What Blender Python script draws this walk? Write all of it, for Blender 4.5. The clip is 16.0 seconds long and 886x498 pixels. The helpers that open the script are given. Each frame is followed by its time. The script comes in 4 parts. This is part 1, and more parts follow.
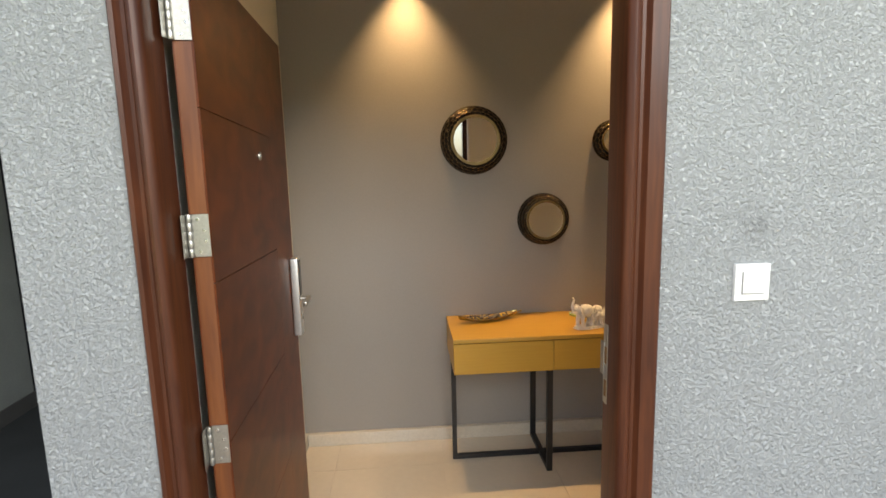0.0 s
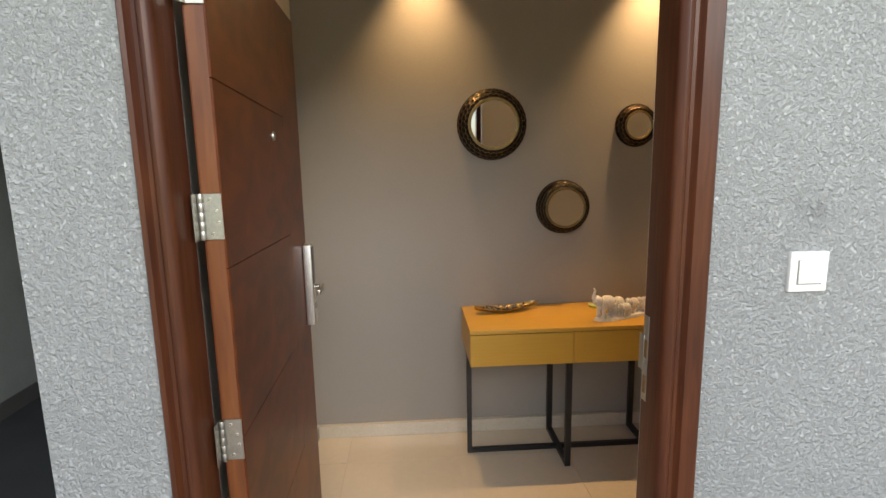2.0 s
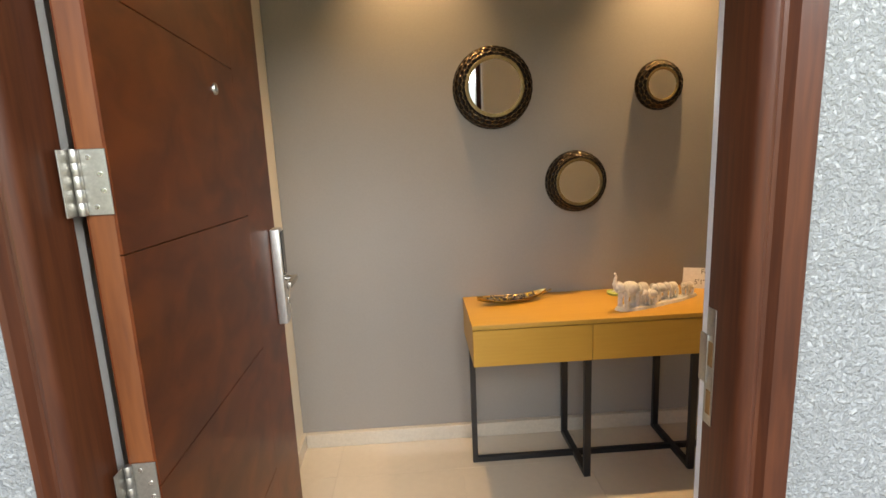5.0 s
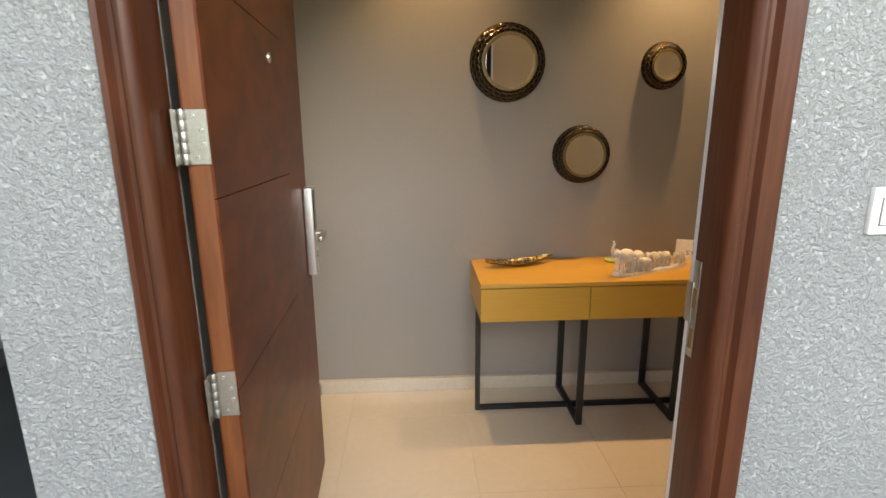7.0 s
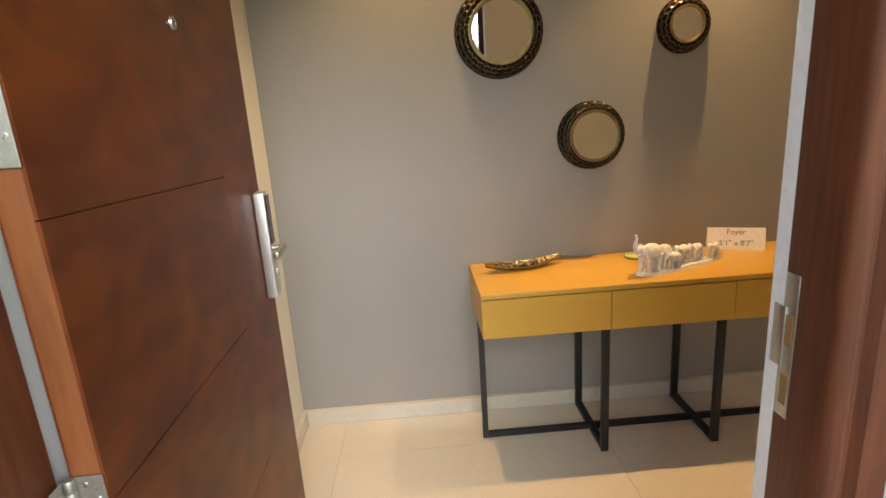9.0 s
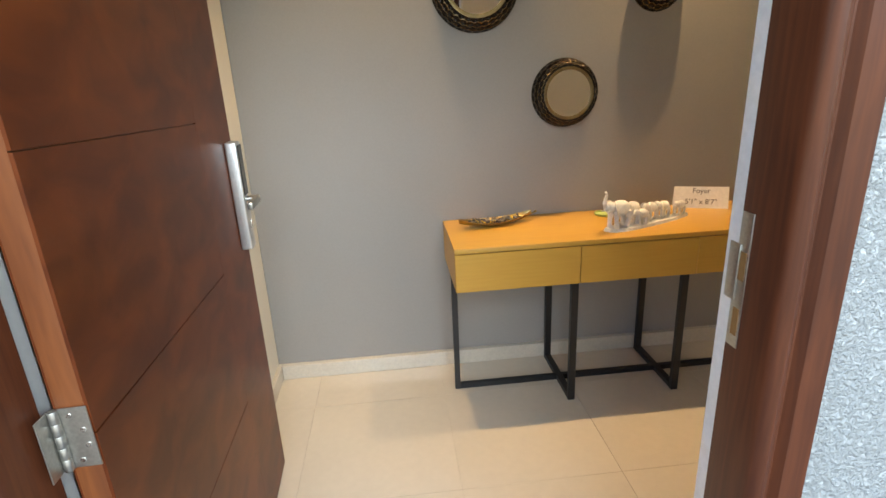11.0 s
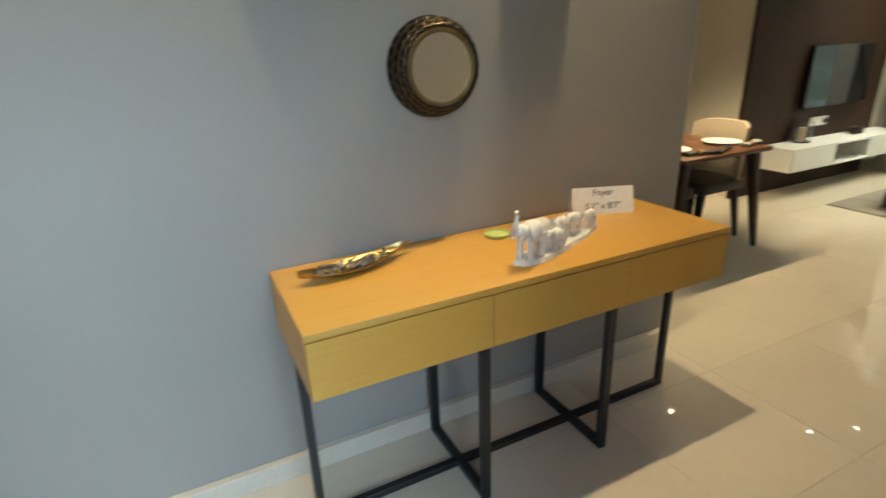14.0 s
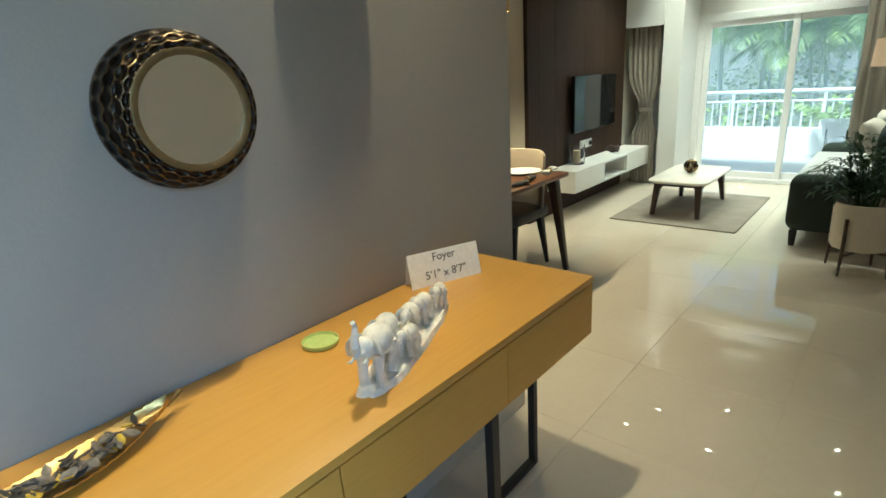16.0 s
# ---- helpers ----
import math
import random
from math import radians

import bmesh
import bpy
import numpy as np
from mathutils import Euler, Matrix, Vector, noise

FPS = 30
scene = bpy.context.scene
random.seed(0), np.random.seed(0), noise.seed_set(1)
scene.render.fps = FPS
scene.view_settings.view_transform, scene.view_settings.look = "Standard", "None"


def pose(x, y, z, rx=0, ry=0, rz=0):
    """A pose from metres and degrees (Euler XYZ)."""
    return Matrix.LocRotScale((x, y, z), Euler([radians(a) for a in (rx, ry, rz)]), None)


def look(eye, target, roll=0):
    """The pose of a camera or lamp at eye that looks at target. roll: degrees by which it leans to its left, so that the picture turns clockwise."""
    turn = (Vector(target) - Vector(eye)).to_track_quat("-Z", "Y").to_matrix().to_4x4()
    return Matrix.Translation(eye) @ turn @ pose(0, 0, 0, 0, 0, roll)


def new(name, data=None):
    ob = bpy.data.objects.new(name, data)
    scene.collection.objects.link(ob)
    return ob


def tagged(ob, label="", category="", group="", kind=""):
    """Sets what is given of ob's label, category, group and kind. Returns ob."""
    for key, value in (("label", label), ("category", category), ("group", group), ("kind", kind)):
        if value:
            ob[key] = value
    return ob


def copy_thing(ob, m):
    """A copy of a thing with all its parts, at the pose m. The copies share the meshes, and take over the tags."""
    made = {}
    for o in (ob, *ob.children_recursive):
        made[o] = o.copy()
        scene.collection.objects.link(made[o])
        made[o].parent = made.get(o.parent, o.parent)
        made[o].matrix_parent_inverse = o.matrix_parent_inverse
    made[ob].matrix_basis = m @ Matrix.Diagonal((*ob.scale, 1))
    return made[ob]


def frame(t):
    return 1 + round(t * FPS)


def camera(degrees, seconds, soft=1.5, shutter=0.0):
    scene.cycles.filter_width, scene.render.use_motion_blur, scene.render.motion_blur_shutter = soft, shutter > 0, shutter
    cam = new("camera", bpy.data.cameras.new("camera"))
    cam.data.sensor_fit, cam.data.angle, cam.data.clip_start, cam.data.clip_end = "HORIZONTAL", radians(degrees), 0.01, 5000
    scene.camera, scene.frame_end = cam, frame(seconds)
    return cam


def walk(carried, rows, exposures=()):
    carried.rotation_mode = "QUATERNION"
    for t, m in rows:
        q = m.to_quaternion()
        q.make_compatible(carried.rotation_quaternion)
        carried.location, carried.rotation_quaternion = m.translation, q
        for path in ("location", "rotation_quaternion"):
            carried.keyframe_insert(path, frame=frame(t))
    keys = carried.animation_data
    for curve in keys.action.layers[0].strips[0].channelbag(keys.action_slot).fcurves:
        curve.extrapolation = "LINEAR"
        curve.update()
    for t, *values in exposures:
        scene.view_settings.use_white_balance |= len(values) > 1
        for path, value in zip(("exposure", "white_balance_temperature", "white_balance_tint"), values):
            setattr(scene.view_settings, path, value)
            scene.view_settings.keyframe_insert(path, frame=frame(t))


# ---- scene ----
cam = camera(79.8, 16.0, 1.5, 0.4)
PATH = [
    (0, (0.236, 0.149, 1.638), (0.372, 2.121, 1.33), -1.4),
    (0.5, (0.262, 0.072, 1.61), (0.349, 2.044, 1.287), -1.6),
    (1, (0.256, 0.117, 1.598), (0.318, 2.086, 1.25), -1.6),
    (1.5, (0.226, 0.202, 1.601), (0.3, 2.169, 1.25), -1.3),
    (2, (0.187, 0.244, 1.609), (0.3, 2.211, 1.268), -1.1),
    (2.5, (0.161, 0.264, 1.603), (0.296, 2.23, 1.263), -0.9),
    (3, (0.169, 0.317, 1.584), (0.307, 2.282, 1.24), -0.6),
    (5.3, (0.246, 0.598, 1.512), (0.333, 2.556, 1.114), -2.7),
    (5.5, (0.224, 0.543, 1.509), (0.301, 2.496, 1.082), -2.5),
    (6, (0.144, 0.412, 1.528), (0.217, 2.352, 1.049), -1.7),
    (6.5, (0.124, 0.369, 1.534), (0.207, 2.308, 1.049), -1.5),
    (7, (0.149, 0.402, 1.523), (0.258, 2.339, 1.036), -0.4),
    (7.5, (0.219, 0.513, 1.514), (0.331, 2.45, 1.025), -0.5),
    (8, (0.274, 0.606, 1.503), (0.371, 2.544, 1.022), -2.9),
    (8.5, (0.266, 0.673, 1.489), (0.345, 2.612, 1.005), -4.3),
    (9, (0.245, 0.779, 1.468), (0.319, 2.714, 0.967), -3.8),
    (9.5, (0.245, 0.806, 1.468), (0.364, 2.729, 0.933), -3.2),
    (10, (0.257, 0.723, 1.459), (0.401, 2.633, 0.881), -3.0),
    (12.5, (0.197, 1.057, 1.397), (0.469, 2.925, 0.735), -2.1),
    (13, (0.242, 1.278, 1.378), (0.591, 3.133, 0.715), -2.5),
    (13.5, (0.25, 1.427, 1.372), (0.662, 3.263, 0.695), -3.7),
    (14, (0.277, 1.608, 1.38), (1.101, 3.286, 0.669), -2.1),
    (14.5, (0.321, 1.717, 1.404), (1.461, 3.227, 0.756), -1.7),
    (15, (0.414, 1.868, 1.385), (1.71, 3.268, 0.785), -2.6),
    (15.5, (0.513, 2.021, 1.362), (1.878, 3.351, 0.753), -5.2),
    (16, (0.55, 2.088, 1.353), (1.98, 3.344, 0.738), -3.8),
]
walk(cam, [(t, look(eye, target, roll)) for t, eye, target, roll in PATH],
     exposures=[(0.0, 0.99, 7750, 13), (2.0, 0.84, 7750, 14), (3.0, 0.93, 7750, 14), (5.5, 1.33, 7550, 13), (6.5, 1.18, 7700, 13), (7.5, 1.15, 7700, 13), (8.5, 1.33, 7600, 11), (9.5, 1.50, 7200, 10), (12.5, 1.40, 6300, 1), (13.0, 1.34, 6500, -3), (13.5, 1.38, 5750, -9), (14.0, 1.40, 5300, -5), (14.5, 1.38, 5400, -9), (15.0, 1.38, 5400, -10), (16.0, 1.34, 4650, -11)])

# ---- world, sun, lights ----
world = bpy.data.worlds.new("sky")
scene.world = world
world.use_nodes = True
wn = world.node_tree.nodes
sky = wn.new("ShaderNodeTexSky")
sky.sky_type, sky.sun_disc = "NISHITA", False
SUN_ELEV, SUN_ROT = radians(64), radians(-62)
sky.sun_elevation, sky.sun_rotation = SUN_ELEV, SUN_ROT
sky.air_density, sky.dust_density = 1.0, 2.0
world.node_tree.links.new(sky.outputs[0], wn["Background"].inputs[0])
wn["Background"].inputs[1].default_value = 0.15
sun = new("sun", bpy.data.lights.new("sun", "SUN"))
sun.data.energy, sun.data.angle, sun.data.color = 5.0, radians(6), (1.0, 0.90, 0.76)
sd = Vector((math.sin(SUN_ROT) * math.cos(SUN_ELEV), math.cos(SUN_ROT) * math.cos(SUN_ELEV), math.sin(SUN_ELEV)))
sun.matrix_world = look(sd * 40, (0, 0, 0))
WARM = (1.0, 0.66, 0.335)
CEIL = 2.75


def spot(x, y, z, watts, degrees, blend=0.6, colour=WARM, radius=0.03):
    lamp = bpy.data.lights.new("downlight_beam", "SPOT")
    lamp.energy, lamp.spot_size, lamp.spot_blend, lamp.color, lamp.shadow_soft_size = watts, radians(degrees), blend, colour, radius
    ob = new("downlight_beam", lamp)
    ob.matrix_world = look((x, y, z), (x, y + 0.0001, 0))
    return ob


OUT, INN = 1.375, 1.53        # outer and inner face of the entrance wall
FOYER_LIGHTS = [(0.27, 3.045), (1.49, 3.040)]
ROOM_LIGHTS = [(5.95, 4.09), (6.45, 3.88), (6.02, 3.19), (6.9, 3.2), (6.07, 2.03), (6.8, 2.1)]
# Both unseen: the first is added floor fill, the second continues the foyer row.
HALL_EXTRA_LIGHTS = [(4.8, 2.4), (2.85, 3.04)]
PENDANTS = [(3.18, 4.24), (3.39, 4.24), (3.58, 4.24), (3.79, 4.24)]
for lx, ly in FOYER_LIGHTS:
    spot(lx, ly, CEIL - 0.02, 38 if lx < 1 else 60, 80 if lx < 1 else 78, 1.0, radius=0.022)
for lx, ly in ROOM_LIGHTS:
    spot(lx, ly, CEIL - 0.02, 46, 88, 0.8, (1.0, 0.80, 0.54))
for lx, ly in HALL_EXTRA_LIGHTS:
    spot(lx, ly, CEIL - 0.02, 7 if lx > 4 else 9, 66, 0.8, (1.0, 0.84, 0.62))
for lx, ly in PENDANTS:
    spot(lx, ly, 1.765, 15, 150, 0.8, radius=0.006)


def corridor_fill(x, y, z, target, w, h, watts, colour):
    lamp = bpy.data.lights.new("corridor_sky_fill", "AREA")
    lamp.shape, lamp.size, lamp.size_y, lamp.energy, lamp.color = "RECTANGLE", w, h, watts, colour
    ob = new("corridor_sky_fill", lamp)
    ob.matrix_world = look((x, y, z), target)


# lamp added in the open air beyond the parapet, standing in for sky light
corridor_fill(1.2, -2.4, 3.3, (0.4, 1.5, 0.6), 4.2, 2.0, 140, (0.86, 0.94, 1.0))


# ---- materials ----
def material(name, colour, rough=0.5, metal=0.0, spec=0.5, vary=0.08, scale=3.0, bump=0.0, bump_scale=60.0, grain=None, fine=0.05, fine_scale=80.0, coat=0.0, rough_vary=0.0, rand=0.0):
    m = bpy.data.materials.new(name)
    m.use_nodes = True
    n, l = m.node_tree.nodes, m.node_tree.links
    b = n["Principled BSDF"]
    b.inputs["Roughness"].default_value = rough
    b.inputs["Metallic"].default_value = metal
    b.inputs["Specular IOR Level"].default_value = spec
    b.inputs["Coat Weight"].default_value = coat
    b.inputs["Coat Roughness"].default_value = 0.12
    co = n.new("ShaderNodeTexCoord")
    mp = n.new("ShaderNodeMapping")
    mp.inputs["Scale"].default_value = grain or (1, 1, 1)
    l.new(co.outputs["Object"], mp.inputs["Vector"])

    def noise_tex(s, detail):
        t = n.new("ShaderNodeTexNoise")
        t.inputs["Scale"].default_value, t.inputs["Detail"].default_value = s, detail
        l.new(mp.outputs[0], t.inputs["Vector"])
        return t.outputs["Fac"]

    def around(fac, amount):
        r = n.new("ShaderNodeMapRange")
        r.inputs["From Min"].default_value, r.inputs["From Max"].default_value = 0.3, 0.7
        r.inputs["To Min"].default_value, r.inputs["To Max"].default_value = 1 - amount, 1 + amount
        l.new(fac, r.inputs["Value"])
        return r.outputs["Result"]

    big, small = noise_tex(scale, 4), noise_tex(fine_scale, 3)
    mul = n.new("ShaderNodeMath")
    mul.operation = "MULTIPLY"
    l.new(around(big, vary), mul.inputs[0])
    l.new(around(small, fine), mul.inputs[1])
    last = mul.outputs[0]
    if rand:
        oi = n.new("ShaderNodeObjectInfo")
        r = n.new("ShaderNodeMapRange")
        r.inputs["To Min"].default_value, r.inputs["To Max"].default_value = 1 - rand, 1 + rand
        l.new(oi.outputs["Random"], r.inputs["Value"])
        m2 = n.new("ShaderNodeMath")
        m2.operation = "MULTIPLY"
        l.new(last, m2.inputs[0])
        l.new(r.outputs["Result"], m2.inputs[1])
        last = m2.outputs[0]
    mix = n.new("ShaderNodeVectorMath")
    mix.operation = "SCALE"
    mix.inputs[0].default_value = colour[:3]
    l.new(last, mix.inputs["Scale"])
    l.new(mix.outputs[0], b.inputs["Base Color"])
    if rough_vary:
        ra = n.new("ShaderNodeMapRange")
        ra.inputs["From Min"].default_value, ra.inputs["From Max"].default_value = 0.3, 0.7
        ra.inputs["To Min"].default_value, ra.inputs["To Max"].default_value = max(0.02, rough - rough_vary), rough + rough_vary
        l.new(big, ra.inputs["Value"])
        l.new(ra.outputs["Result"], b.inputs["Roughness"])
    if bump:
        bp = n.new("ShaderNodeBump")
        bp.inputs["Strength"].default_value, bp.inputs["Distance"].default_value = 0.6, bump
        l.new(noise_tex(bump_scale, 4), bp.inputs["Height"])
        l.new(bp.outputs[0], b.inputs["Normal"])
    return m


def glow(name, colour, strength):
    m = bpy.data.materials.new(name)
    m.use_nodes = True
    b = m.node_tree.nodes["Principled BSDF"]
    b.inputs["Base Color"].default_value = (*colour, 1)
    b.inputs["Emission Color"].default_value = (*colour, 1)
    b.inputs["Emission Strength"].default_value = strength
    return m


def stucco_material():
    m = material("rough stucco", (0.480, 0.508, 0.512), 0.9, spec=0.2, vary=0.05, scale=1.6, fine=0.05, fine_scale=45)
    n, l = m.node_tree.nodes, m.node_tree.links
    co = n.new("ShaderNodeTexCoord")
    w = n.new("ShaderNodeTexNoise")
    w.inputs["Scale"].default_value, w.inputs["Detail"].default_value, w.inputs["Roughness"].default_value, w.inputs["Distortion"].default_value = 95, 4.0, 0.68, 0.3
    v = n.new("ShaderNodeTexNoise")
    v.inputs["Scale"].default_value, v.inputs["Detail"].default_value = 45, 3
    fine = n.new("ShaderNodeTexNoise")
    fine.inputs["Scale"].default_value, fine.inputs["Detail"].default_value, fine.inputs["Roughness"].default_value = 210, 3, 0.6
    ramp = n.new("ShaderNodeValToRGB")
    ramp.color_ramp.elements[0].position, ramp.color_ramp.elements[1].position = 0.38, 0.62
    add = n.new("ShaderNodeMath")
    add.operation = "MULTIPLY_ADD"
    add.inputs[1].default_value = 0.6
    for tex in (w, v, fine):
        l.new(co.outputs["Object"], tex.inputs["Vector"])
    l.new(w.outputs["Fac"], ramp.inputs["Fac"])
    l.new(fine.outputs["Fac"], add.inputs[0])
    l.new(ramp.outputs["Color"], add.inputs[2])
    # a grey smudge left by fingers above the switch
    far = n.new("ShaderNodeVectorMath")
    far.operation = "DISTANCE"
    far.inputs[1].default_value = (1.085, OUT, 1.475)
    l.new(co.outputs["Object"], far.inputs[0])
    edge = n.new("ShaderNodeMath")
    edge.operation = "MULTIPLY_ADD"
    edge.inputs[1].default_value = 0.09
    l.new(v.outputs["Fac"], edge.inputs[0])
    l.new(far.outputs["Value"], edge.inputs[2])
    mask = n.new("ShaderNodeMapRange")
    mask.inputs["From Min"].default_value, mask.inputs["From Max"].default_value = 0.055, 0.095
    mask.inputs["To Min"].default_value, mask.inputs["To Max"].default_value = 0.80, 1.0
    l.new(edge.outputs[0], mask.inputs["Value"])
    bsdf = n["Principled BSDF"]
    clean = bsdf.inputs["Base Color"].links[0].from_socket
    smudge = n.new("ShaderNodeVectorMath")
    smudge.operation = "SCALE"
    l.new(clean, smudge.inputs[0])
    l.new(mask.outputs["Result"], smudge.inputs["Scale"])
    l.new(smudge.outputs[0], bsdf.inputs["Base Color"])
    bp = n.new("ShaderNodeBump")
    bp.inputs["Strength"].default_value, bp.inputs["Distance"].default_value = 1.0, 0.0064
    l.new(add.outputs[0], bp.inputs["Height"])
    l.new(bp.outputs[0], n["Principled BSDF"].inputs["Normal"])
    return m


def wood_material(name, light, dark, rough, grain_scale=(1, 12, 12), coat=0.0, wave=2.0, mottle=0.0):
    m = bpy.data.materials.new(name)
    m.use_nodes = True
    n, l = m.node_tree.nodes, m.node_tree.links
    b = n["Principled BSDF"]
    b.inputs["Roughness"].default_value = rough
    b.inputs["Coat Weight"].default_value = coat
    b.inputs["Coat Roughness"].default_value = 0.15
    co, mp = n.new("ShaderNodeTexCoord"), n.new("ShaderNodeMapping")
    mp.inputs["Scale"].default_value = grain_scale
    l.new(co.outputs["Object"], mp.inputs["Vector"])
    g = n.new("ShaderNodeTexNoise")
    g.inputs["Scale"].default_value, g.inputs["Detail"].default_value, g.inputs["Distortion"].default_value = 6 * wave, 6, 0.6
    l.new(mp.outputs[0], g.inputs["Vector"])
    big = n.new("ShaderNodeTexNoise")
    big.inputs["Scale"].default_value, big.inputs["Detail"].default_value = 2.2, 3
    l.new(co.outputs["Object"], big.inputs["Vector"])
    ramp = n.new("ShaderNodeValToRGB")
    ramp.color_ramp.elements[0].position, ramp.color_ramp.elements[1].position = 0.3, 0.72
    ramp.color_ramp.elements[0].color, ramp.color_ramp.elements[1].color = (*dark, 1), (*light, 1)
    mixer = n.new("ShaderNodeMath")
    mixer.operation = "MULTIPLY_ADD"
    mixer.inputs[1].default_value = mottle
    l.new(big.outputs["Fac"], mixer.inputs[0])
    sub = n.new("ShaderNodeMath")
    sub.operation = "SUBTRACT"
    sub.inputs[1].default_value = mottle * 0.5
    l.new(g.outputs["Fac"], sub.inputs[0])
    l.new(sub.outputs[0], mixer.inputs[2])
    l.new(mixer.outputs[0], ramp.inputs["Fac"])
    l.new(ramp.outputs["Color"], b.inputs["Base Color"])
    bp = n.new("ShaderNodeBump")
    bp.inputs["Strength"].default_value, bp.inputs["Distance"].default_value = 0.15, 0.001
    l.new(g.outputs["Fac"], bp.inputs["Height"])
    l.new(bp.outputs[0], b.inputs["Normal"])
    return m


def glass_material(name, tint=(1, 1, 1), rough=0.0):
    m = bpy.data.materials.new(name)
    m.use_nodes = True
    b = m.node_tree.nodes["Principled BSDF"]
    b.inputs["Base Color"].default_value = (*tint, 1)
    b.inputs["Transmission Weight"].default_value = 1.0
    b.inputs["Roughness"].default_value = rough
    b.inputs["IOR"].default_value = 1.45
    return m


STUCCO = stucco_material()
GREY = material("grey wall paint", (0.33, 0.315, 0.295), 0.75, spec=0.3, vary=0.03, scale=1.2, fine=0.02, fine_scale=140, bump=0.0006, bump_scale=220)
CREAM = material("cream wall paint", (0.70, 0.66, 0.56), 0.8, spec=0.3, vary=0.03, scale=1.2, fine=0.02, fine_scale=120, bump=0.0005, bump_scale=200)
WHITE = material("white wall paint", (0.80, 0.79, 0.76), 0.7, spec=0.3, vary=0.02, scale=1.5, fine=0.015, fine_scale=120)
SEAL = material("white jamb paint", (0.88, 0.88, 0.87), 0.3, vary=0.03)
TILE = material("beige vitrified tile", (0.615, 0.55, 0.445), 0.015, spec=1.0, vary=0.03, scale=2.5, fine=0.02, fine_scale=30, rough_vary=0.004, rand=0.015)
GROUT = material("beige grout", (0.57, 0.51, 0.41), 0.8)
SKIRT = material("beige tile skirting", (0.60, 0.55, 0.46), 0.2, vary=0.04)
DARKTILE = material("dark corridor tile", (0.12, 0.12, 0.12), 0.4, vary=0.15)
DOORWOOD = wood_material("stained mahogany veneer", (0.150, 0.036, 0.0085), (0.070, 0.0155, 0.0048), 0.38, (3, 1.6, 2.6), 0.03, 0.7, 0.6)
EDGEWOOD = wood_material("orange stained wood edge", (0.215, 0.068, 0.019), (0.125, 0.036, 0.011), 0.42, (6, 6, 0.5), 0.15, 1.5, 0.4)
FRAMEWOOD = wood_material("mahogany frame", (0.104, 0.031, 0.0125), (0.056, 0.0165, 0.0078), 0.40, (8, 8, 0.5), 0.08, 1.6, 0.5)
OAK = wood_material("honey oak veneer", (0.59, 0.335, 0.056), (0.555, 0.305, 0.048), 0.40, (0.7, 12, 12), 0.08, 1.3, 0.25)
OAKDARK = material("oak gap", (0.20, 0.10, 0.03), 0.6)
BLACKMETAL = material("black powder coated steel", (0.012, 0.012, 0.013), 0.45, metal=0.0, vary=0.1)
STEEL = material("brushed steel", (0.50, 0.49, 0.455), 0.38, metal=1.0, vary=0.08, fine_scale=200, fine=0.1)
SATIN = material("satin aluminium", (0.72, 0.72, 0.71), 0.38, metal=0.85, vary=0.05)
SCREW = material("screw steel", (0.66, 0.65, 0.62), 0.25, metal=1.0)
BLACKGLOSS = material("black gloss", (0.012, 0.012, 0.013), 0.08)
PLASTIC = material("white plastic", (0.80, 0.80, 0.78), 0.35, vary=0.02)
DIMPLE_BRONZE = material("darker dimple bronze", (0.022, 0.016, 0.011), 0.24, metal=0.8, vary=0.3, scale=40)
BRONZE = material("hammered bronze", (0.17, 0.12, 0.066), 0.25, metal=1.0, vary=0.25, scale=30, fine=0.1)
BRASSRIM = material("dull brass rim", (0.22, 0.16, 0.075), 0.45, metal=0.9, vary=0.15, scale=20)
MIRROR = material("mirror glass", (0.86, 0.86, 0.83), 0.015, metal=1.0, vary=0.0, fine=0.0)
GOLD = material("polished brass leaf", (0.46, 0.33, 0.13), 0.33, metal=1.0, vary=0.2, scale=40, bump=0.0012, bump_scale=180)
PEBBLE = material("dark dried petals", (0.06, 0.052, 0.045), 0.6, vary=0.5, scale=60, rand=0.5)
PEBBLEY = material("yellow dried petals", (0.55, 0.38, 0.03), 0.6, vary=0.3, scale=60)
PEBBLEW = material("grey dried petals", (0.17, 0.14, 0.11), 0.6, vary=0.4, scale=60)
LIME = material("lime plastic", (0.52, 0.62, 0.20), 0.4, vary=0.05)
CERAMIC = material("white carved resin", (0.82, 0.80, 0.75), 0.5, vary=0.10, scale=60, bump=0.0015, bump_scale=140)
PAPER = material("white card", (0.88, 0.87, 0.85), 0.75, vary=0.02)
SEAM_SHADE = material("painted seam shade", (0.16, 0.16, 0.16), 0.8)
INK = material("grey print", (0.16, 0.15, 0.15), 0.8)
WALNUT = wood_material("dark walnut", (0.055, 0.030, 0.019), (0.028, 0.016, 0.010), 0.38, (10, 1, 10), 0.15, 1.5)
TABLETOP = wood_material("walnut table top", (0.17, 0.075, 0.03), (0.085, 0.036, 0.016), 0.30, (10, 0.8, 10), 0.25, 1.5)
BEIGEFAB = material("beige fabric", (0.40, 0.335, 0.25), 0.9, spec=0.2, vary=0.06, fine=0.12, fine_scale=350, bump=0.0006, bump_scale=500)
DARKLEATHER = material("charcoal leather", (0.030, 0.028, 0.028), 0.5, vary=0.15, bump=0.0006, bump_scale=250)
PANEL = wood_material("wenge wall panel", (0.046, 0.026, 0.016), (0.030, 0.017, 0.011), 0.6, (10, 10, 0.6), 0.0, 1.5)
LACQUER = material("white lacquer", (0.78, 0.77, 0.73), 0.3, vary=0.02)
STONE = material("cream stone top", (0.74, 0.69, 0.60), 0.25, vary=0.05, scale=6, fine=0.04)
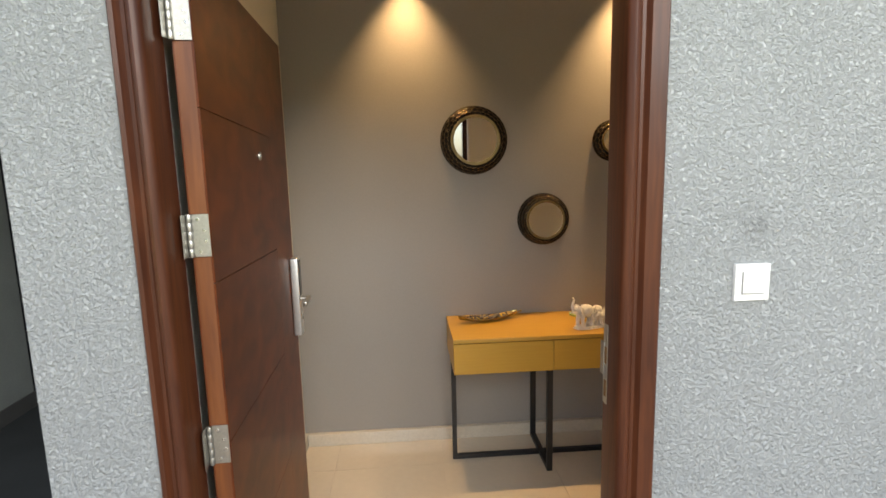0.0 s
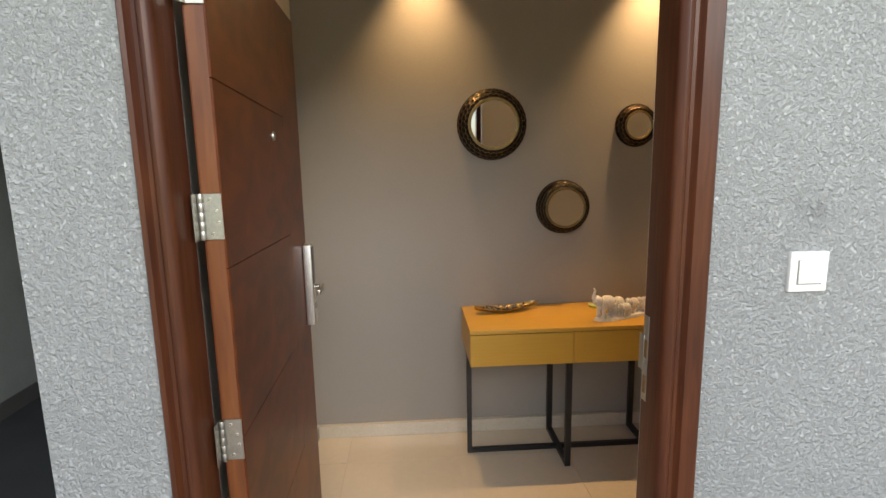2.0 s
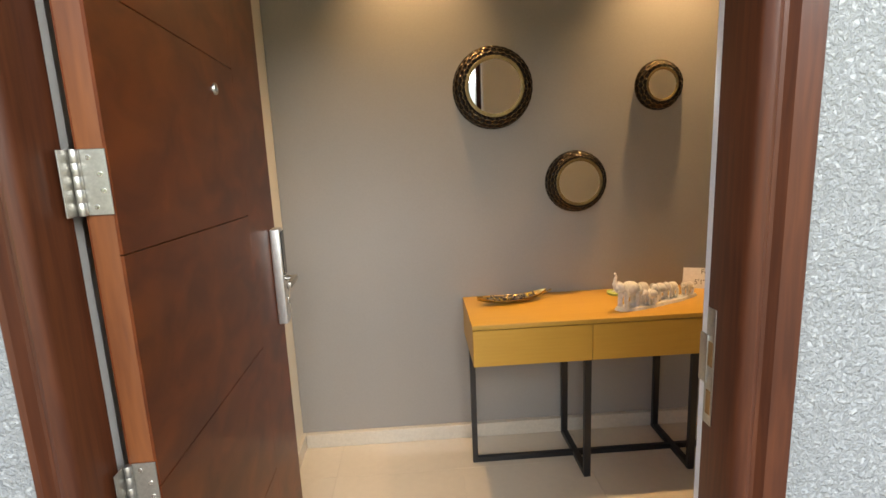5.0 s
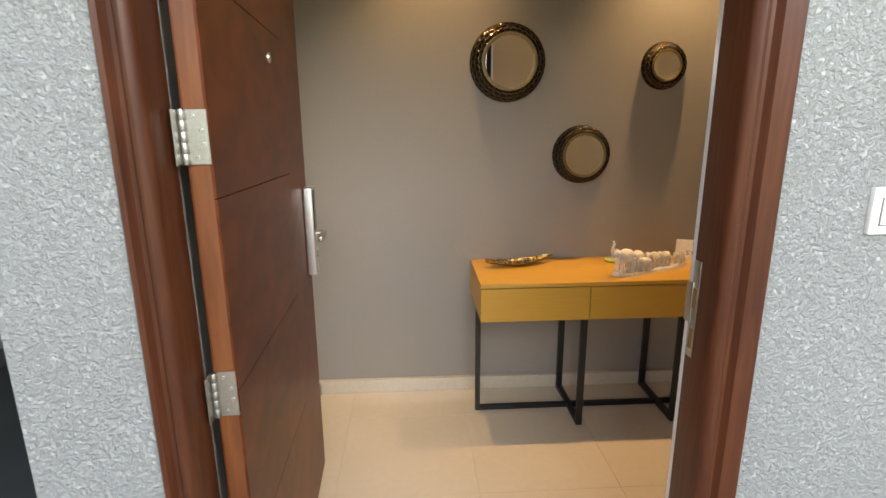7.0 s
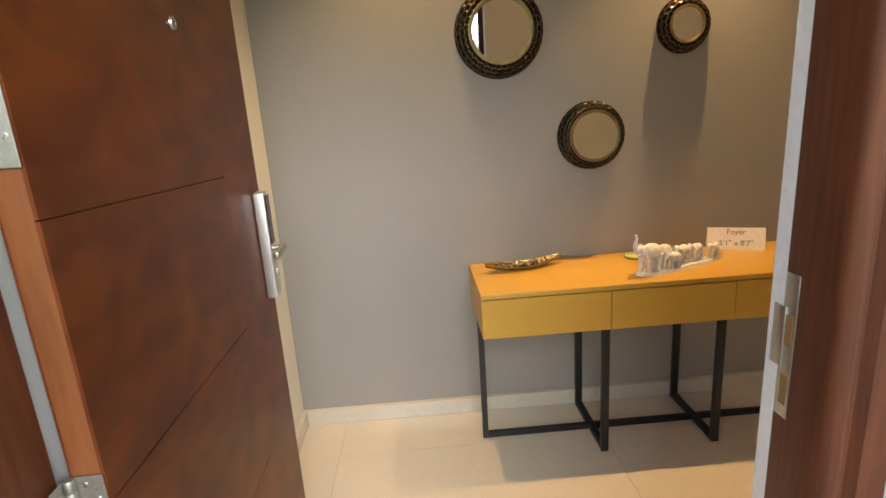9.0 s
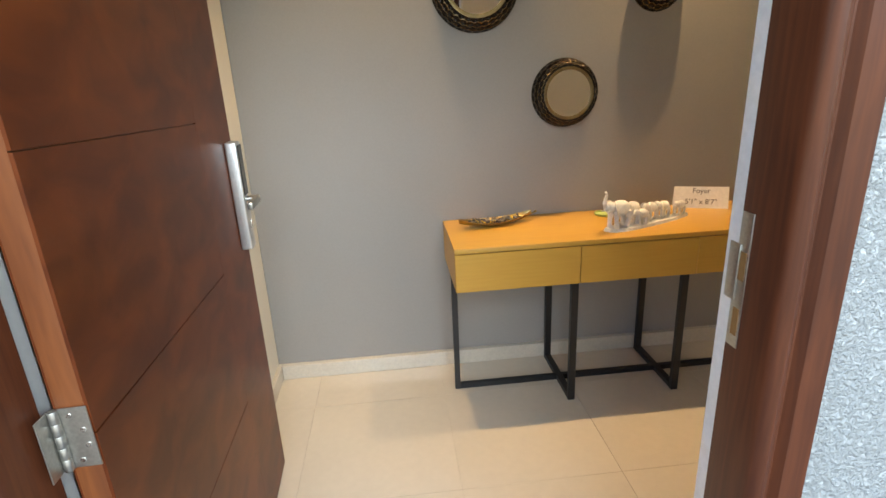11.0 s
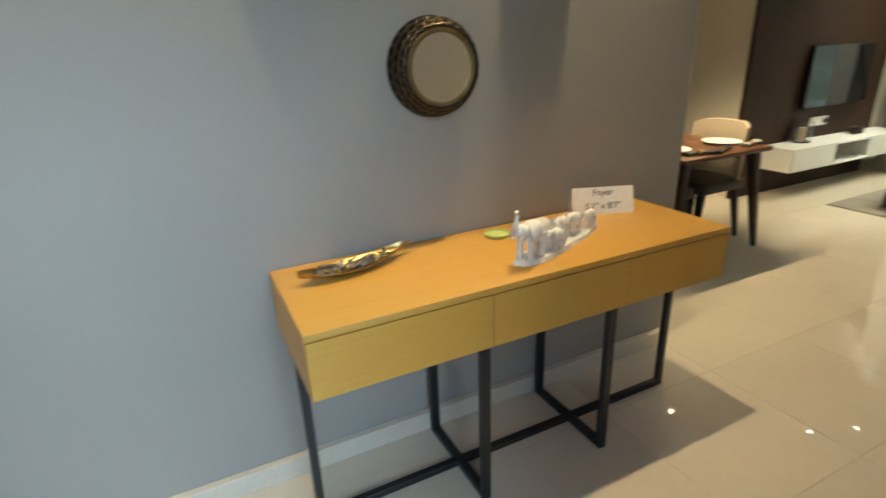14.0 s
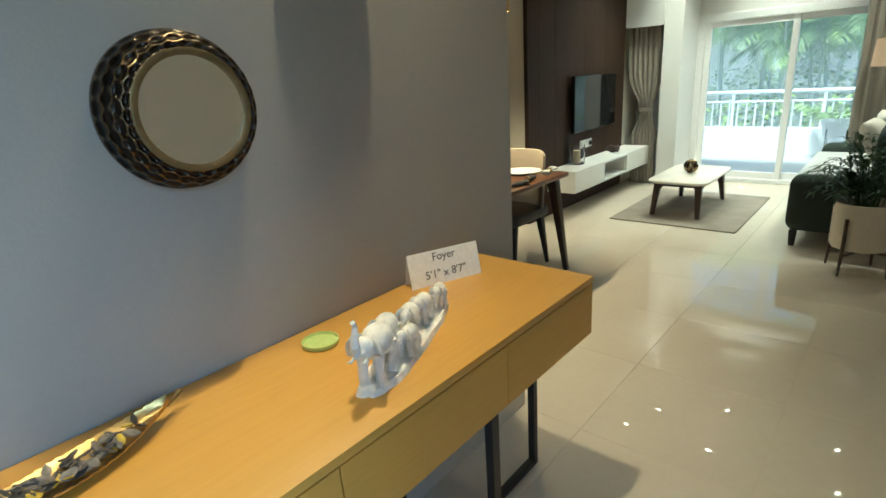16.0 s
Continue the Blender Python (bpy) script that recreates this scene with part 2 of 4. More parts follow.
RUGMAT = material("grey taupe rug", (0.27, 0.24, 0.20), 0.95, spec=0.1, vary=0.12, scale=5, fine=0.2, fine_scale=260, bump=0.004, bump_scale=350)
SOFAFAB = material("dark green velvet", (0.030, 0.040, 0.032), 0.85, spec=0.25, vary=0.15, scale=4, fine=0.1, fine_scale=300, bump=0.0008, bump_scale=400)
GREYFAB = material("light grey fabric", (0.42, 0.43, 0.42), 0.9, spec=0.2, vary=0.06, fine=0.1, fine_scale=300)
CUSHION = material("off white fabric", (0.62, 0.58, 0.50), 0.9, spec=0.2, vary=0.05, fine=0.08, fine_scale=260)
CURTAIN = material("grey taupe curtain", (0.27, 0.24, 0.195), 0.9, spec=0.2, vary=0.06, fine=0.08, fine_scale=300)
POT = material("cream ceramic pot", (0.66, 0.60, 0.50), 0.45, vary=0.04)
SOIL = material("soil", (0.03, 0.022, 0.016), 0.95, vary=0.3, scale=40)
LEAF = material("deep green leaf", (0.030, 0.072, 0.020), 0.6, vary=0.3, scale=12, rand=0.2)
PALM = material("palm leaf", (0.27, 0.36, 0.08), 0.5, vary=0.35, scale=4)
TRUNK = material("pale palm trunk", (0.60, 0.58, 0.52), 0.85, vary=0.2, scale=8, bump=0.01, bump_scale=20)
SHADE = material("peach lamp shade", (0.62, 0.44, 0.30), 0.8, vary=0.04)
BRASS = material("brushed brass", (0.55, 0.36, 0.13), 0.3, metal=1.0, vary=0.08)
UPVC = material("white window frame", (0.82, 0.82, 0.81), 0.4, vary=0.02)
PARAPET = material("white parapet paint", (0.80, 0.80, 0.78), 0.8, vary=0.04)
BALCTILE = material("grey balcony tile", (0.42, 0.40, 0.36), 0.5, vary=0.1)
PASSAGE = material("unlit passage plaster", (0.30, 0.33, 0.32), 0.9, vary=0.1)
# near black because the passage's deep shade is put into the colour
PASSAGE_SHADE = material("plaster with painted shade", (0.05, 0.056, 0.06), 0.9, vary=0.1)
FARWALL = material("grey compound wall", (0.33, 0.33, 0.31), 0.9, vary=0.15, scale=0.8)
GRASS = material("lawn", (0.08, 0.15, 0.04), 0.9, vary=0.3, scale=2)
GLASS = glass_material("clear glass")
PANE = glass_material("window glass")


def haze_veil(m, share):
    """A pale translucent share mixed into glass to imitate haze in the view."""
    n, l = m.node_tree.nodes, m.node_tree.links
    mix, veil = n.new("ShaderNodeMixShader"), n.new("ShaderNodeBsdfTranslucent")
    veil.inputs["Color"].default_value = (0.9, 0.92, 0.88, 1)
    mix.inputs[0].default_value = share
    l.new(n["Principled BSDF"].outputs[0], mix.inputs[1])
    l.new(veil.outputs[0], mix.inputs[2])
    l.new(mix.outputs[0], n["Material Output"].inputs["Surface"])


# the glare over the garden is put into the pane's shader
haze_veil(PANE, 0.20)
SCREEN = material("tv screen", (0.006, 0.007, 0.008), 0.06, vary=0.0, fine=0.0)
PANEL.node_tree.nodes["Principled BSDF"].inputs["Specular IOR Level"].default_value = 0.2
WAX = material("cream wax", (0.62, 0.52, 0.34), 0.6)
BULB = glow("lit lamp", (1.0, 0.80, 0.52), 14.0)
FRAMEWOOD.node_tree.nodes["Principled BSDF"].inputs["Specular IOR Level"].default_value = 0.3
DOORWOOD.node_tree.nodes["Principled BSDF"].inputs["Specular IOR Level"].default_value = 0.24


# ---- mesh helpers ----
def box_bm(x0, x1, y0, y1, z0, z1, bevel=0.0, seg=2):
    bm = bmesh.new()
    bmesh.ops.create_cube(bm, size=1, matrix=Matrix.Translation(((x0 + x1) / 2, (y0 + y1) / 2, (z0 + z1) / 2)) @ Matrix.Diagonal((x1 - x0, y1 - y0, z1 - z0, 1)))
    if bevel:
        bmesh.ops.bevel(bm, geom=list(bm.edges), offset=bevel, segments=seg, affect="EDGES", profile=0.5)
    return bm


def add_bm(bm, other, m=None):
    if m is not None:
        bmesh.ops.transform(other, matrix=m, verts=other.verts)
    me = bpy.data.meshes.new("tmp")
    other.to_mesh(me)
    bm.from_mesh(me)
    bpy.data.meshes.remove(me)
    other.free()
    return bm


def join_bm(*bms):
    bm = bmesh.new()
    for o in bms:
        add_bm(bm, o)
    return bm


def lathe_bm(profile, n=32, closed=False):
    bm = bmesh.new()
    rings = []
    for r, z in profile:
        if r < 1e-6:
            rings.append([bm.verts.new((0, 0, z))] * n)
        else:
            rings.append([bm.verts.new((r * math.cos(2 * math.pi * i / n), r * math.sin(2 * math.pi * i / n), z)) for i in range(n)])
    pairs = list(zip(rings, rings[1:])) + ([(rings[-1], rings[0])] if closed else [])
    for a, b in pairs:
        for i in range(n):
            vs = []
            for v in (a[i], a[(i + 1) % n], b[(i + 1) % n], b[i]):
                if v not in vs:
                    vs.append(v)
            if len(vs) > 2:
                bm.faces.new(vs)
    bmesh.ops.recalc_face_normals(bm, faces=bm.faces)
    return bm


def tube_bm(points, radii, n=8, flat=1.0):
    bm = bmesh.new()
    pts = [Vector(p) for p in points]
    if not hasattr(radii, "__len__"):
        radii = [radii] * len(pts)
    rings = []
    for i, p in enumerate(pts):
        d = (pts[min(i + 1, len(pts) - 1)] - pts[max(i - 1, 0)]).normalized()
        u = d.cross(Vector((0, 0, 1)) if abs(d.z) < 0.9 else Vector((0, 1, 0))).normalized()
        w = d.cross(u)
        rings.append([bm.verts.new(p + radii[i] * (math.cos(2 * math.pi * k / n) * u + flat * math.sin(2 * math.pi * k / n) * w)) for k in range(n)])
    for a, b in zip(rings, rings[1:]):
        for k in range(n):
            bm.faces.new((a[k], a[(k + 1) % n], b[(k + 1) % n], b[k]))
    bm.faces.new(rings[0][::-1])
    bm.faces.new(rings[-1])
    bmesh.ops.recalc_face_normals(bm, faces=bm.faces)
    return bm


def ball_bm(c, r, sub=2, m=None):
    bm = bmesh.new()
    rr = r if hasattr(r, "__len__") else (r, r, r)
    bmesh.ops.create_icosphere(bm, subdivisions=sub, radius=1, matrix=Matrix.Translation(c) @ (m or Matrix.Identity(4)) @ Matrix.Diagonal((*rr, 1)))
    return bm


def leg_bm(top, bottom, a, b, bevel=0.003):
    """A tapered square leg from top (half width a) to bottom (half width b)."""
    bm = bmesh.new()
    vs = [[bm.verts.new((p[0] + sx * h, p[1] + sy * h, p[2])) for sx, sy in ((-1, -1), (1, -1), (1, 1), (-1, 1))] for p, h in ((bottom, b), (top, a))]
    for i in range(4):
        bm.faces.new((vs[0][i], vs[0][(i + 1) % 4], vs[1][(i + 1) % 4], vs[1][i]))
    bm.faces.new(vs[0][::-1])
    bm.faces.new(vs[1])
    if bevel:
        bmesh.ops.bevel(bm, geom=list(bm.edges), offset=bevel, segments=2, affect="EDGES", profile=0.5)
    return bm


def slab_bm(w, d, z0, z1, radius, bevel=0.004, n=6):
    """A slab with rounded corners, centred on the origin."""
    bm = bmesh.new()
    pts = []
    for cx, cy, a0 in ((w / 2 - radius, d / 2 - radius, 0), (-w / 2 + radius, d / 2 - radius, 90), (-w / 2 + radius, -d / 2 + radius, 180), (w / 2 - radius, -d / 2 + radius, 270)):
        for i in range(n + 1):
            a = radians(a0 + 90 * i / n)
            pts.append((cx + radius * math.cos(a), cy + radius * math.sin(a)))
    f = bm.faces.new([bm.verts.new((x, y, z0)) for x, y in pts])
    ex = bmesh.ops.extrude_face_region(bm, geom=[f])
    bmesh.ops.translate(bm, vec=(0, 0, z1 - z0), verts=[v for v in ex["geom"] if isinstance(v, bmesh.types.BMVert)])
    bmesh.ops.recalc_face_normals(bm, faces=bm.faces)
    if bevel:
        edges = [e for e in bm.edges if abs(e.verts[0].co.z - e.verts[1].co.z) < 1e-6]
        bmesh.ops.bevel(bm, geom=edges, offset=bevel, segments=2, affect="EDGES", profile=0.5)
    return bm


def mesh_of(name, bm, mat, smooth=True):
    me = bpy.data.meshes.new(name)
    bm.normal_update()
    bm.to_mesh(me)
    bm.free()
    for mm in (mat if isinstance(mat, (list, tuple)) else [mat]):
        me.materials.append(mm)
    if smooth:
        for p in me.polygons:
            p.use_smooth = True
        me.set_sharp_from_angle(angle=radians(35))
    return me


def part(name, bm, mat, parent, label="", at=None):
    ob = new(name, mesh_of(name, bm, mat))
    ob.parent = parent
    if at is not None:
        ob.matrix_basis = at
    if label:
        tagged(ob, label)
    return ob


def thing(name, label, category, m=None, group=""):
    ob = new(name)
    ob.empty_display_size = 0.1
    if m is not None:
        ob.matrix_basis = m
    return tagged(ob, label, category, group)


def solo(name, bm, mat, label, category, m=None, group=""):
    ob = new(name, mesh_of(name, bm, mat))
    if m is not None:
        ob.matrix_basis = m
    return tagged(ob, label, category, group)


def structure(name, bm, mat, label, category="wall"):
    return tagged(new(name, mesh_of(name, bm, mat, smooth=False)), label, category, kind="structure")


def text_part(name, body, size, mat, parent, at, thickness=0.0006):
    cu = bpy.data.curves.new(name, "FONT")
    cu.body, cu.size, cu.extrude, cu.align_x, cu.align_y = body, size, thickness, "CENTER", "CENTER"
    tmp = new("tmp_text", cu)
    bpy.context.view_layer.update()
    me = bpy.data.meshes.new_from_object(tmp.evaluated_get(bpy.context.evaluated_depsgraph_get()))
    bpy.data.objects.remove(tmp)
    me.materials.clear()
    me.materials.append(mat)
    ob = new(name, me)
    ob.parent = parent
    ob.matrix_basis = at
    return ob


# ---- structure ----
FWALL, FEND = 3.175, 2.20     # foyer feature wall and its free end
TVY, WINX = 4.62, 7.30
DL, DR, DTOP = -0.30, 0.745, 2.17
WZ1, WY0, WY1 = 1.80, 2.16, 3.98

# Top raised to 6 m, out of view, to keep sun off the corridor.
bm = join_bm(box_bm(-0.63, -0.365, OUT, 1.448, -0.05, 6.0), box_bm(0.838, 9.0, OUT, 1.448, -0.05, 6.0), box_bm(-0.365, 0.838, OUT, 1.448, 2.26, 6.0))
wall_entry = structure("wall_entry_outer", bm, STUCCO, "rough white stucco wall around the entrance door")
bm = join_bm(box_bm(-0.41, DL - 0.02, 1.452, 1.508, 0, 3.0), box_bm(0.796, 7.6, 1.452, INN, 0, 3.0), box_bm(DL - 0.02, 0.796, 1.452, INN, 2.19, 3.0))
structure("wall_entry_inner", bm, WHITE, "white painted inner face of the entrance wall")
structure("wall_west", box_bm(-0.626, -0.41, 1.449, 7.0, -0.05, 3.0), CREAM, "cream painted side wall of the foyer")
structure("wall_foyer", box_bm(-0.41, FEND, FWALL, FWALL + 0.15, 0, 3.0, 0.003), GREY, "grey painted feature wall with a free end")
structure("wall_dining_north", box_bm(-0.41, 4.70, 6.0, 6.15, 0, 3.0), CREAM, "cream painted wall behind the dining table")
structure("wall_tv", box_bm(4.70, 7.45, TVY + 0.03, 6.15, 0, 3.0), CREAM, "cream painted wall behind the television panel")
bm = join_bm(box_bm(WINX, WINX + 0.2, 1.53, WY0, 0, 3.0), box_bm(WINX, WINX + 0.2, WY1, 4.65, 0, 3.0), box_bm(WINX, WINX + 0.2, WY0, WY1, WZ1, 3.0))
structure("wall_window", bm, WHITE, "white painted wall around the sliding balcony door")
structure("pelmet", box_bm(6.752, WINX, 4.20, TVY + 0.03, 1.742, 3.0), WHITE, "white bulkhead over the tied curtain", "bulkhead")
structure("window_pier", box_bm(6.757, WINX, 4.0, 4.199, 0, CEIL), WHITE, "white painted pier between curtain and balcony door")
structure("ceiling", box_bm(-0.63, 7.5, 1.449, 6.15, CEIL + 0.001, CEIL + 0.12), WHITE, "white flat ceiling", "ceiling")

# outside corridor
structure("corridor_floor", box_bm(-6, 9, -1.6, 1.452, -0.2, -0.012), DARKTILE, "dark grey corridor floor", "floor")
structure("corridor_parapet", box_bm(-6, 9, -1.6, -1.45, -0.012, 1.0), PARAPET, "white corridor parapet", "parapet")
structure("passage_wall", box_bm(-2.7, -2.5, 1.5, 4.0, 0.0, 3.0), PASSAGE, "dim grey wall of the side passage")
structure("passage_skirting", box_bm(-2.5, -2.488, 1.5, 4.0, -0.01, 0.1), DARKTILE, "dark skirting in the side passage", "skirting")
# end, ceiling and floor are coloured nearly black to stand for shade
structure("passage_end", box_bm(-4.0, -0.63, 6.0, 6.15, -0.1, 3.0), PASSAGE_SHADE, "end wall of the side passage with shade in its colour")
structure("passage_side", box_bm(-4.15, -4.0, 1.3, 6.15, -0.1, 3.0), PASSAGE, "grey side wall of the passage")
structure("passage_ceiling", box_bm(-4.15, -0.63, 1.452, 6.15, 3.0, 3.12), PASSAGE_SHADE, "unseen ceiling of the side passage with shade in its colour", "ceiling")
structure("passage_floor", box_bm(-4.15, -0.631, 1.453, 6.15, -0.2, -0.012), PASSAGE_SHADE, "dark floor of the side passage with shade in its colour", "floor")
# unseen, added wide and tall so that it shades the corridor as well
bm = box_bm(-9.0, -0.631, 1.375, 1.45, 2.3, 6.0)
structure("passage_lintel", bm, STUCCO, "unseen rough white stucco wall over the side passage, blocking sun")

# skirtings
SK = 0.076
structure("skirting_foyer", box_bm(-0.389, FEND + 0.022, FWALL - 0.030, FWALL, 0, SK, 0.003), SKIRT, "beige tile skirting", "skirting")
structure("skirting_foyer_end", box_bm(FEND, FEND + 0.022, FWALL + 0.0005, FWALL + 0.15, 0, SK, 0.003), SKIRT, "beige tile skirting", "skirting")
structure("skirting_west", box_bm(-0.41, -0.39, INN, FWALL, 0, SK, 0.003), SKIRT, "beige tile skirting", "skirting")
structure("skirting_tv", box_bm(6.80, WINX, TVY + 0.018, TVY + 0.03, 0, SK), SKIRT, "beige tile skirting", "skirting")
structure("skirting_window", box_bm(WINX - 0.012, WINX, WY1, 4.63, 0, SK), SKIRT, "beige tile skirting", "skirting")


# entrance door frame
def jamb_profile_bm(side):
    """A moulded jamb standing on the floor: side -1 hinge side, +1 lock side."""
    edge = DR if side > 0 else DL
    out = (0.844 if side > 0 else -0.37)
    w = abs(out - edge)
    prof = [(0.0, 1.455), (0.0, 1.366), (0.003, 1.357), (0.009, 1.350), (0.017, 1.347), (0.025, 1.350), (0.030, 1.357), (0.033, 1.367), (0.039, 1.3715), (0.047, 1.371), (0.053, 1.365), (0.057, 1.359), (w - 0.004, 1.357), (w, 1.361), (w, 1.3745), (0.058, 1.3745), (0.058, 1.455)]
    bm = bmesh.new()
    vs = [bm.verts.new((edge + side * u, v, 0)) for u, v in prof]
    f = bm.faces.new(vs)
    ex = bmesh.ops.extrude_face_region(bm, geom=[f])
    bmesh.ops.translate(bm, vec=(0, 0, DTOP + 0.09), verts=[v for v in ex["geom"] if isinstance(v, bmesh.types.BMVert)])
    bmesh.ops.recalc_face_normals(bm, faces=bm.faces)
    return bm


frame_ob = tagged(new("door_frame"), "reddish brown moulded wooden door frame around the entrance", "door frame", kind="structure")
part("jamb", jamb_profile_bm(-1), FRAMEWOOD, frame_ob)
part("jamb", jamb_profile_bm(1), FRAMEWOOD, frame_ob)
part("head", box_bm(DL + 0.001, DR - 0.001, 1.358, 1.4545, DTOP, DTOP + 0.09, 0.004), FRAMEWOOD, frame_ob)
part("reveal", box_bm(0.780, 0.7955, 1.456, INN + 0.004, 0, 2.19, 0.002), SEAL, frame_ob, "white painted reveal behind the lock jamb")
strike = part("strike_plate", box_bm(DR - 0.0025, DR - 0.0005, 1.426, 1.452, 1.01, 1.225, 0.0006), STEEL, frame_ob, "steel strike plate")
part("strike_lip", box_bm(DR - 0.005, DR - 0.0021, 1.444, 1.468, 1.085, 1.175, 0.001), STEEL, strike)
part("latch_hole", box_bm(DR - 0.0034, DR - 0.0019, 1.430, 1.443, 1.12, 1.165), OAKDARK, strike)
part("bolt_hole", box_bm(DR - 0.0034, DR - 0.0019, 1.430, 1.443, 1.03, 1.075), OAKDARK, strike)

# ---- entrance door, open into the foyer ----
def entrance_door():
    door = thing("entrance_door", "reddish brown veneered entrance door standing open into the foyer", "door", pose(-0.236, 1.462, 0.0, 0, 0, 2.0))
    W, T, H, GW = 1.06, 0.045, 2.155, 0.74
    grooves, fall = [0.527, 0.948, 1.367, 1.788], 0.037
    # core and the grooved facing boards
    part("core", box_bm(-T, -0.006, 0.002, W, 0.008, H), EDGEWOOD, door, "orange stained wooden door edge")
    zs = [0.008] + grooves + [H]
    for a, b in zip(zs, zs[1:]):
        board = box_bm(-0.006, 0.0, 0.0015, GW, a + 0.0012, b - 0.0012, 0.0005, 1)
        for v in board.verts:      # the grooves fall a little towards the lock
            if (a if v.co.z < (a + b) / 2 else b) in grooves:
                v.co.z -= fall * v.co.y
        part("panel", board, DOORWOOD, door)
    part("stile", box_bm(-0.006, 0.0, GW + 0.0001, W, 0.01, H - 0.002), DOORWOOD, door)
    part("back_facing", box_bm(-T - 0.003, -T - 0.0002, 0.002, W, 0.01, H - 0.002), DOORWOOD, door)
    for zc in (1.99, 1.487, 0.945, 0.25):
        h = part("hinge", join_bm(box_bm(-0.042, -0.002, -0.003, -0.0002, zc - 0.052, zc + 0.052, 0.0006, 1)), STEEL, door, "bright steel butt hinge")
        for k in range(5):
            kb = lathe_bm([(0, -0.0103), (0.0065, -0.0103), (0.0068, -0.0098), (0.0068, 0.0098), (0.0065, 0.0103), (0, 0.0103)], 14)
            part("knuckle", kb, STEEL, h, at=pose(-0.046, -0.007, zc - 0.0416 + k * 0.0208))
        part("frame_leaf", box_bm(-0.0545, -0.0525, -0.038, -0.006, zc - 0.052, zc + 0.052, 0.0006, 1), STEEL, h)
        for k, dx in enumerate((-0.028, -0.014, -0.012, -0.026)):
            sb = lathe_bm([(0, 0.0), (0.0042, 0.0), (0.0042, 0.0012), (0.0018, 0.0016), (0, 0.0008)], 12)
            part("screw", sb, SCREW, h, at=pose(dx, -0.003, zc + 0.039 - k * 0.026, 90))
    plate = part("handle_plate", box_bm(0.0006, 0.036, 0.968, 1.026, 0.918, 1.262, 0.006, 3), SATIN, door, "satin metal lock plate")
    part("glass_insert", box_bm(0.0355, 0.0385, 0.974, 1.020, 1.095, 1.252, 0.001, 1), BLACKGLOSS, plate, "black glass keypad")
    lever = part("lever", join_bm(tube_bm([(0.036, 0.997, 1.080), (0.070, 0.997, 1.080)], 0.0105, 14), box_bm(0.060, 0.076, 0.883, 1.008, 1.069, 1.091, 0.004, 2)), STEEL, plate, "steel lever handle")
    part("keyhole", box_bm(0.0355, 0.041, 0.989, 1.005, 0.985, 1.012, 0.003, 2), SCREW, plate)
    part("peephole", lathe_bm([(0, 0.004), (0.006, 0.004), (0.0075, 0.006), (0.0135, 0.006), (0.015, 0.003), (0.015, 0.0)], 24), STEEL, door, "steel peephole ring", at=pose(0.0002, 0.565, 1.688, 0, 90))
    part("peephole_lens", lathe_bm([(0, 0.0052), (0.004, 0.005), (0.006, 0.0042)], 16), BLACKGLOSS, door, at=pose(0.0004, 0.565, 1.688, 0, 90))
    return door


entrance_door()

# light switch on the stucco
sw = thing("light_switch", "square white plastic light switch on the stucco wall", "switch", pose(1.080, OUT, 1.338))
part("plate", box_bm(-0.045, 0.045, -0.011, 0.003, -0.0465, 0.0465, 0.003, 2), PLASTIC, sw)
part("rocker", box_bm(-0.026, 0.030, -0.0145, -0.0105, -0.027, 0.027, 0.0018, 2), PLASTIC, sw)
# dark sheet, wider at left and bottom, paints the shade beside the rocker
part("rocker_seam", box_bm(-0.0278, 0.0304, -0.0122, -0.0104, -0.0288, 0.0274), SEAM_SHADE, sw)


# ---- console table ----
def console_table():
    x0, x1, y0, y1, zt = 0.454, 1.942, 2.723, 3.170, 0.765
    t = thing("console_table", "honey oak console table with three drawers on a black steel frame", "console table")
    part("tabletop", box_bm(x0, x1, y0, y1, zt - 0.020, zt, 0.0015, 2), OAK, t)
    part("carcass", box_bm(x0 + 0.001, x1 - 0.001, y0 + 0.016, y1 - 0.001, 0.580, zt - 0.0205, 0.001, 1), OAK, t)
    part("shadow_gap", box_bm(x0 + 0.018, x1 - 0.018, y0 + 0.012, y0 + 0.0155, 0.583, zt - 0.021), OAKDARK, t)
    cuts = [x0 + 0.001, 0.975, 1.480, x1 - 0.001]
    for a, b in zip(cuts, cuts[1:]):
        part("drawer", box_bm(a + 0.0012, b - 0.0012, y0 + 0.001, y0 + 0.0118, 0.578, zt - 0.0245, 0.0012, 1), OAK, t)
    w = 0.0125
    rail_y = 2.93
    part("floor_rail", box_bm(x0 + 0.002 + 2 * w, x1 - 0.002 - 2 * w, rail_y - w, rail_y + w, 0.0, 2 * w, 0.0015, 1), BLACKMETAL, t)
    for lx in (x0 + 0.002 + w, x1 - 0.002 - w):
        part("end_leg", box_bm(lx - w, lx + w, rail_y - w, rail_y + w, 0.0, 0.5795, 0.0015, 1), BLACKMETAL, t)
    for lx in (0.963, 1.450):
        for ly in (2.7565, 3.126):
            part("leg", box_bm(lx - 0.015, lx + 0.015, ly - w, ly + w, 0.0, 0.5795, 0.0015, 1), BLACKMETAL, t)
        part("cross_rail", box_bm(lx - 0.0148, lx + 0.0148, 2.7695, 3.113, 0.0005, 2 * w + 0.0005, 0.0015, 1), BLACKMETAL, t)


console_table()
TT = 0.765


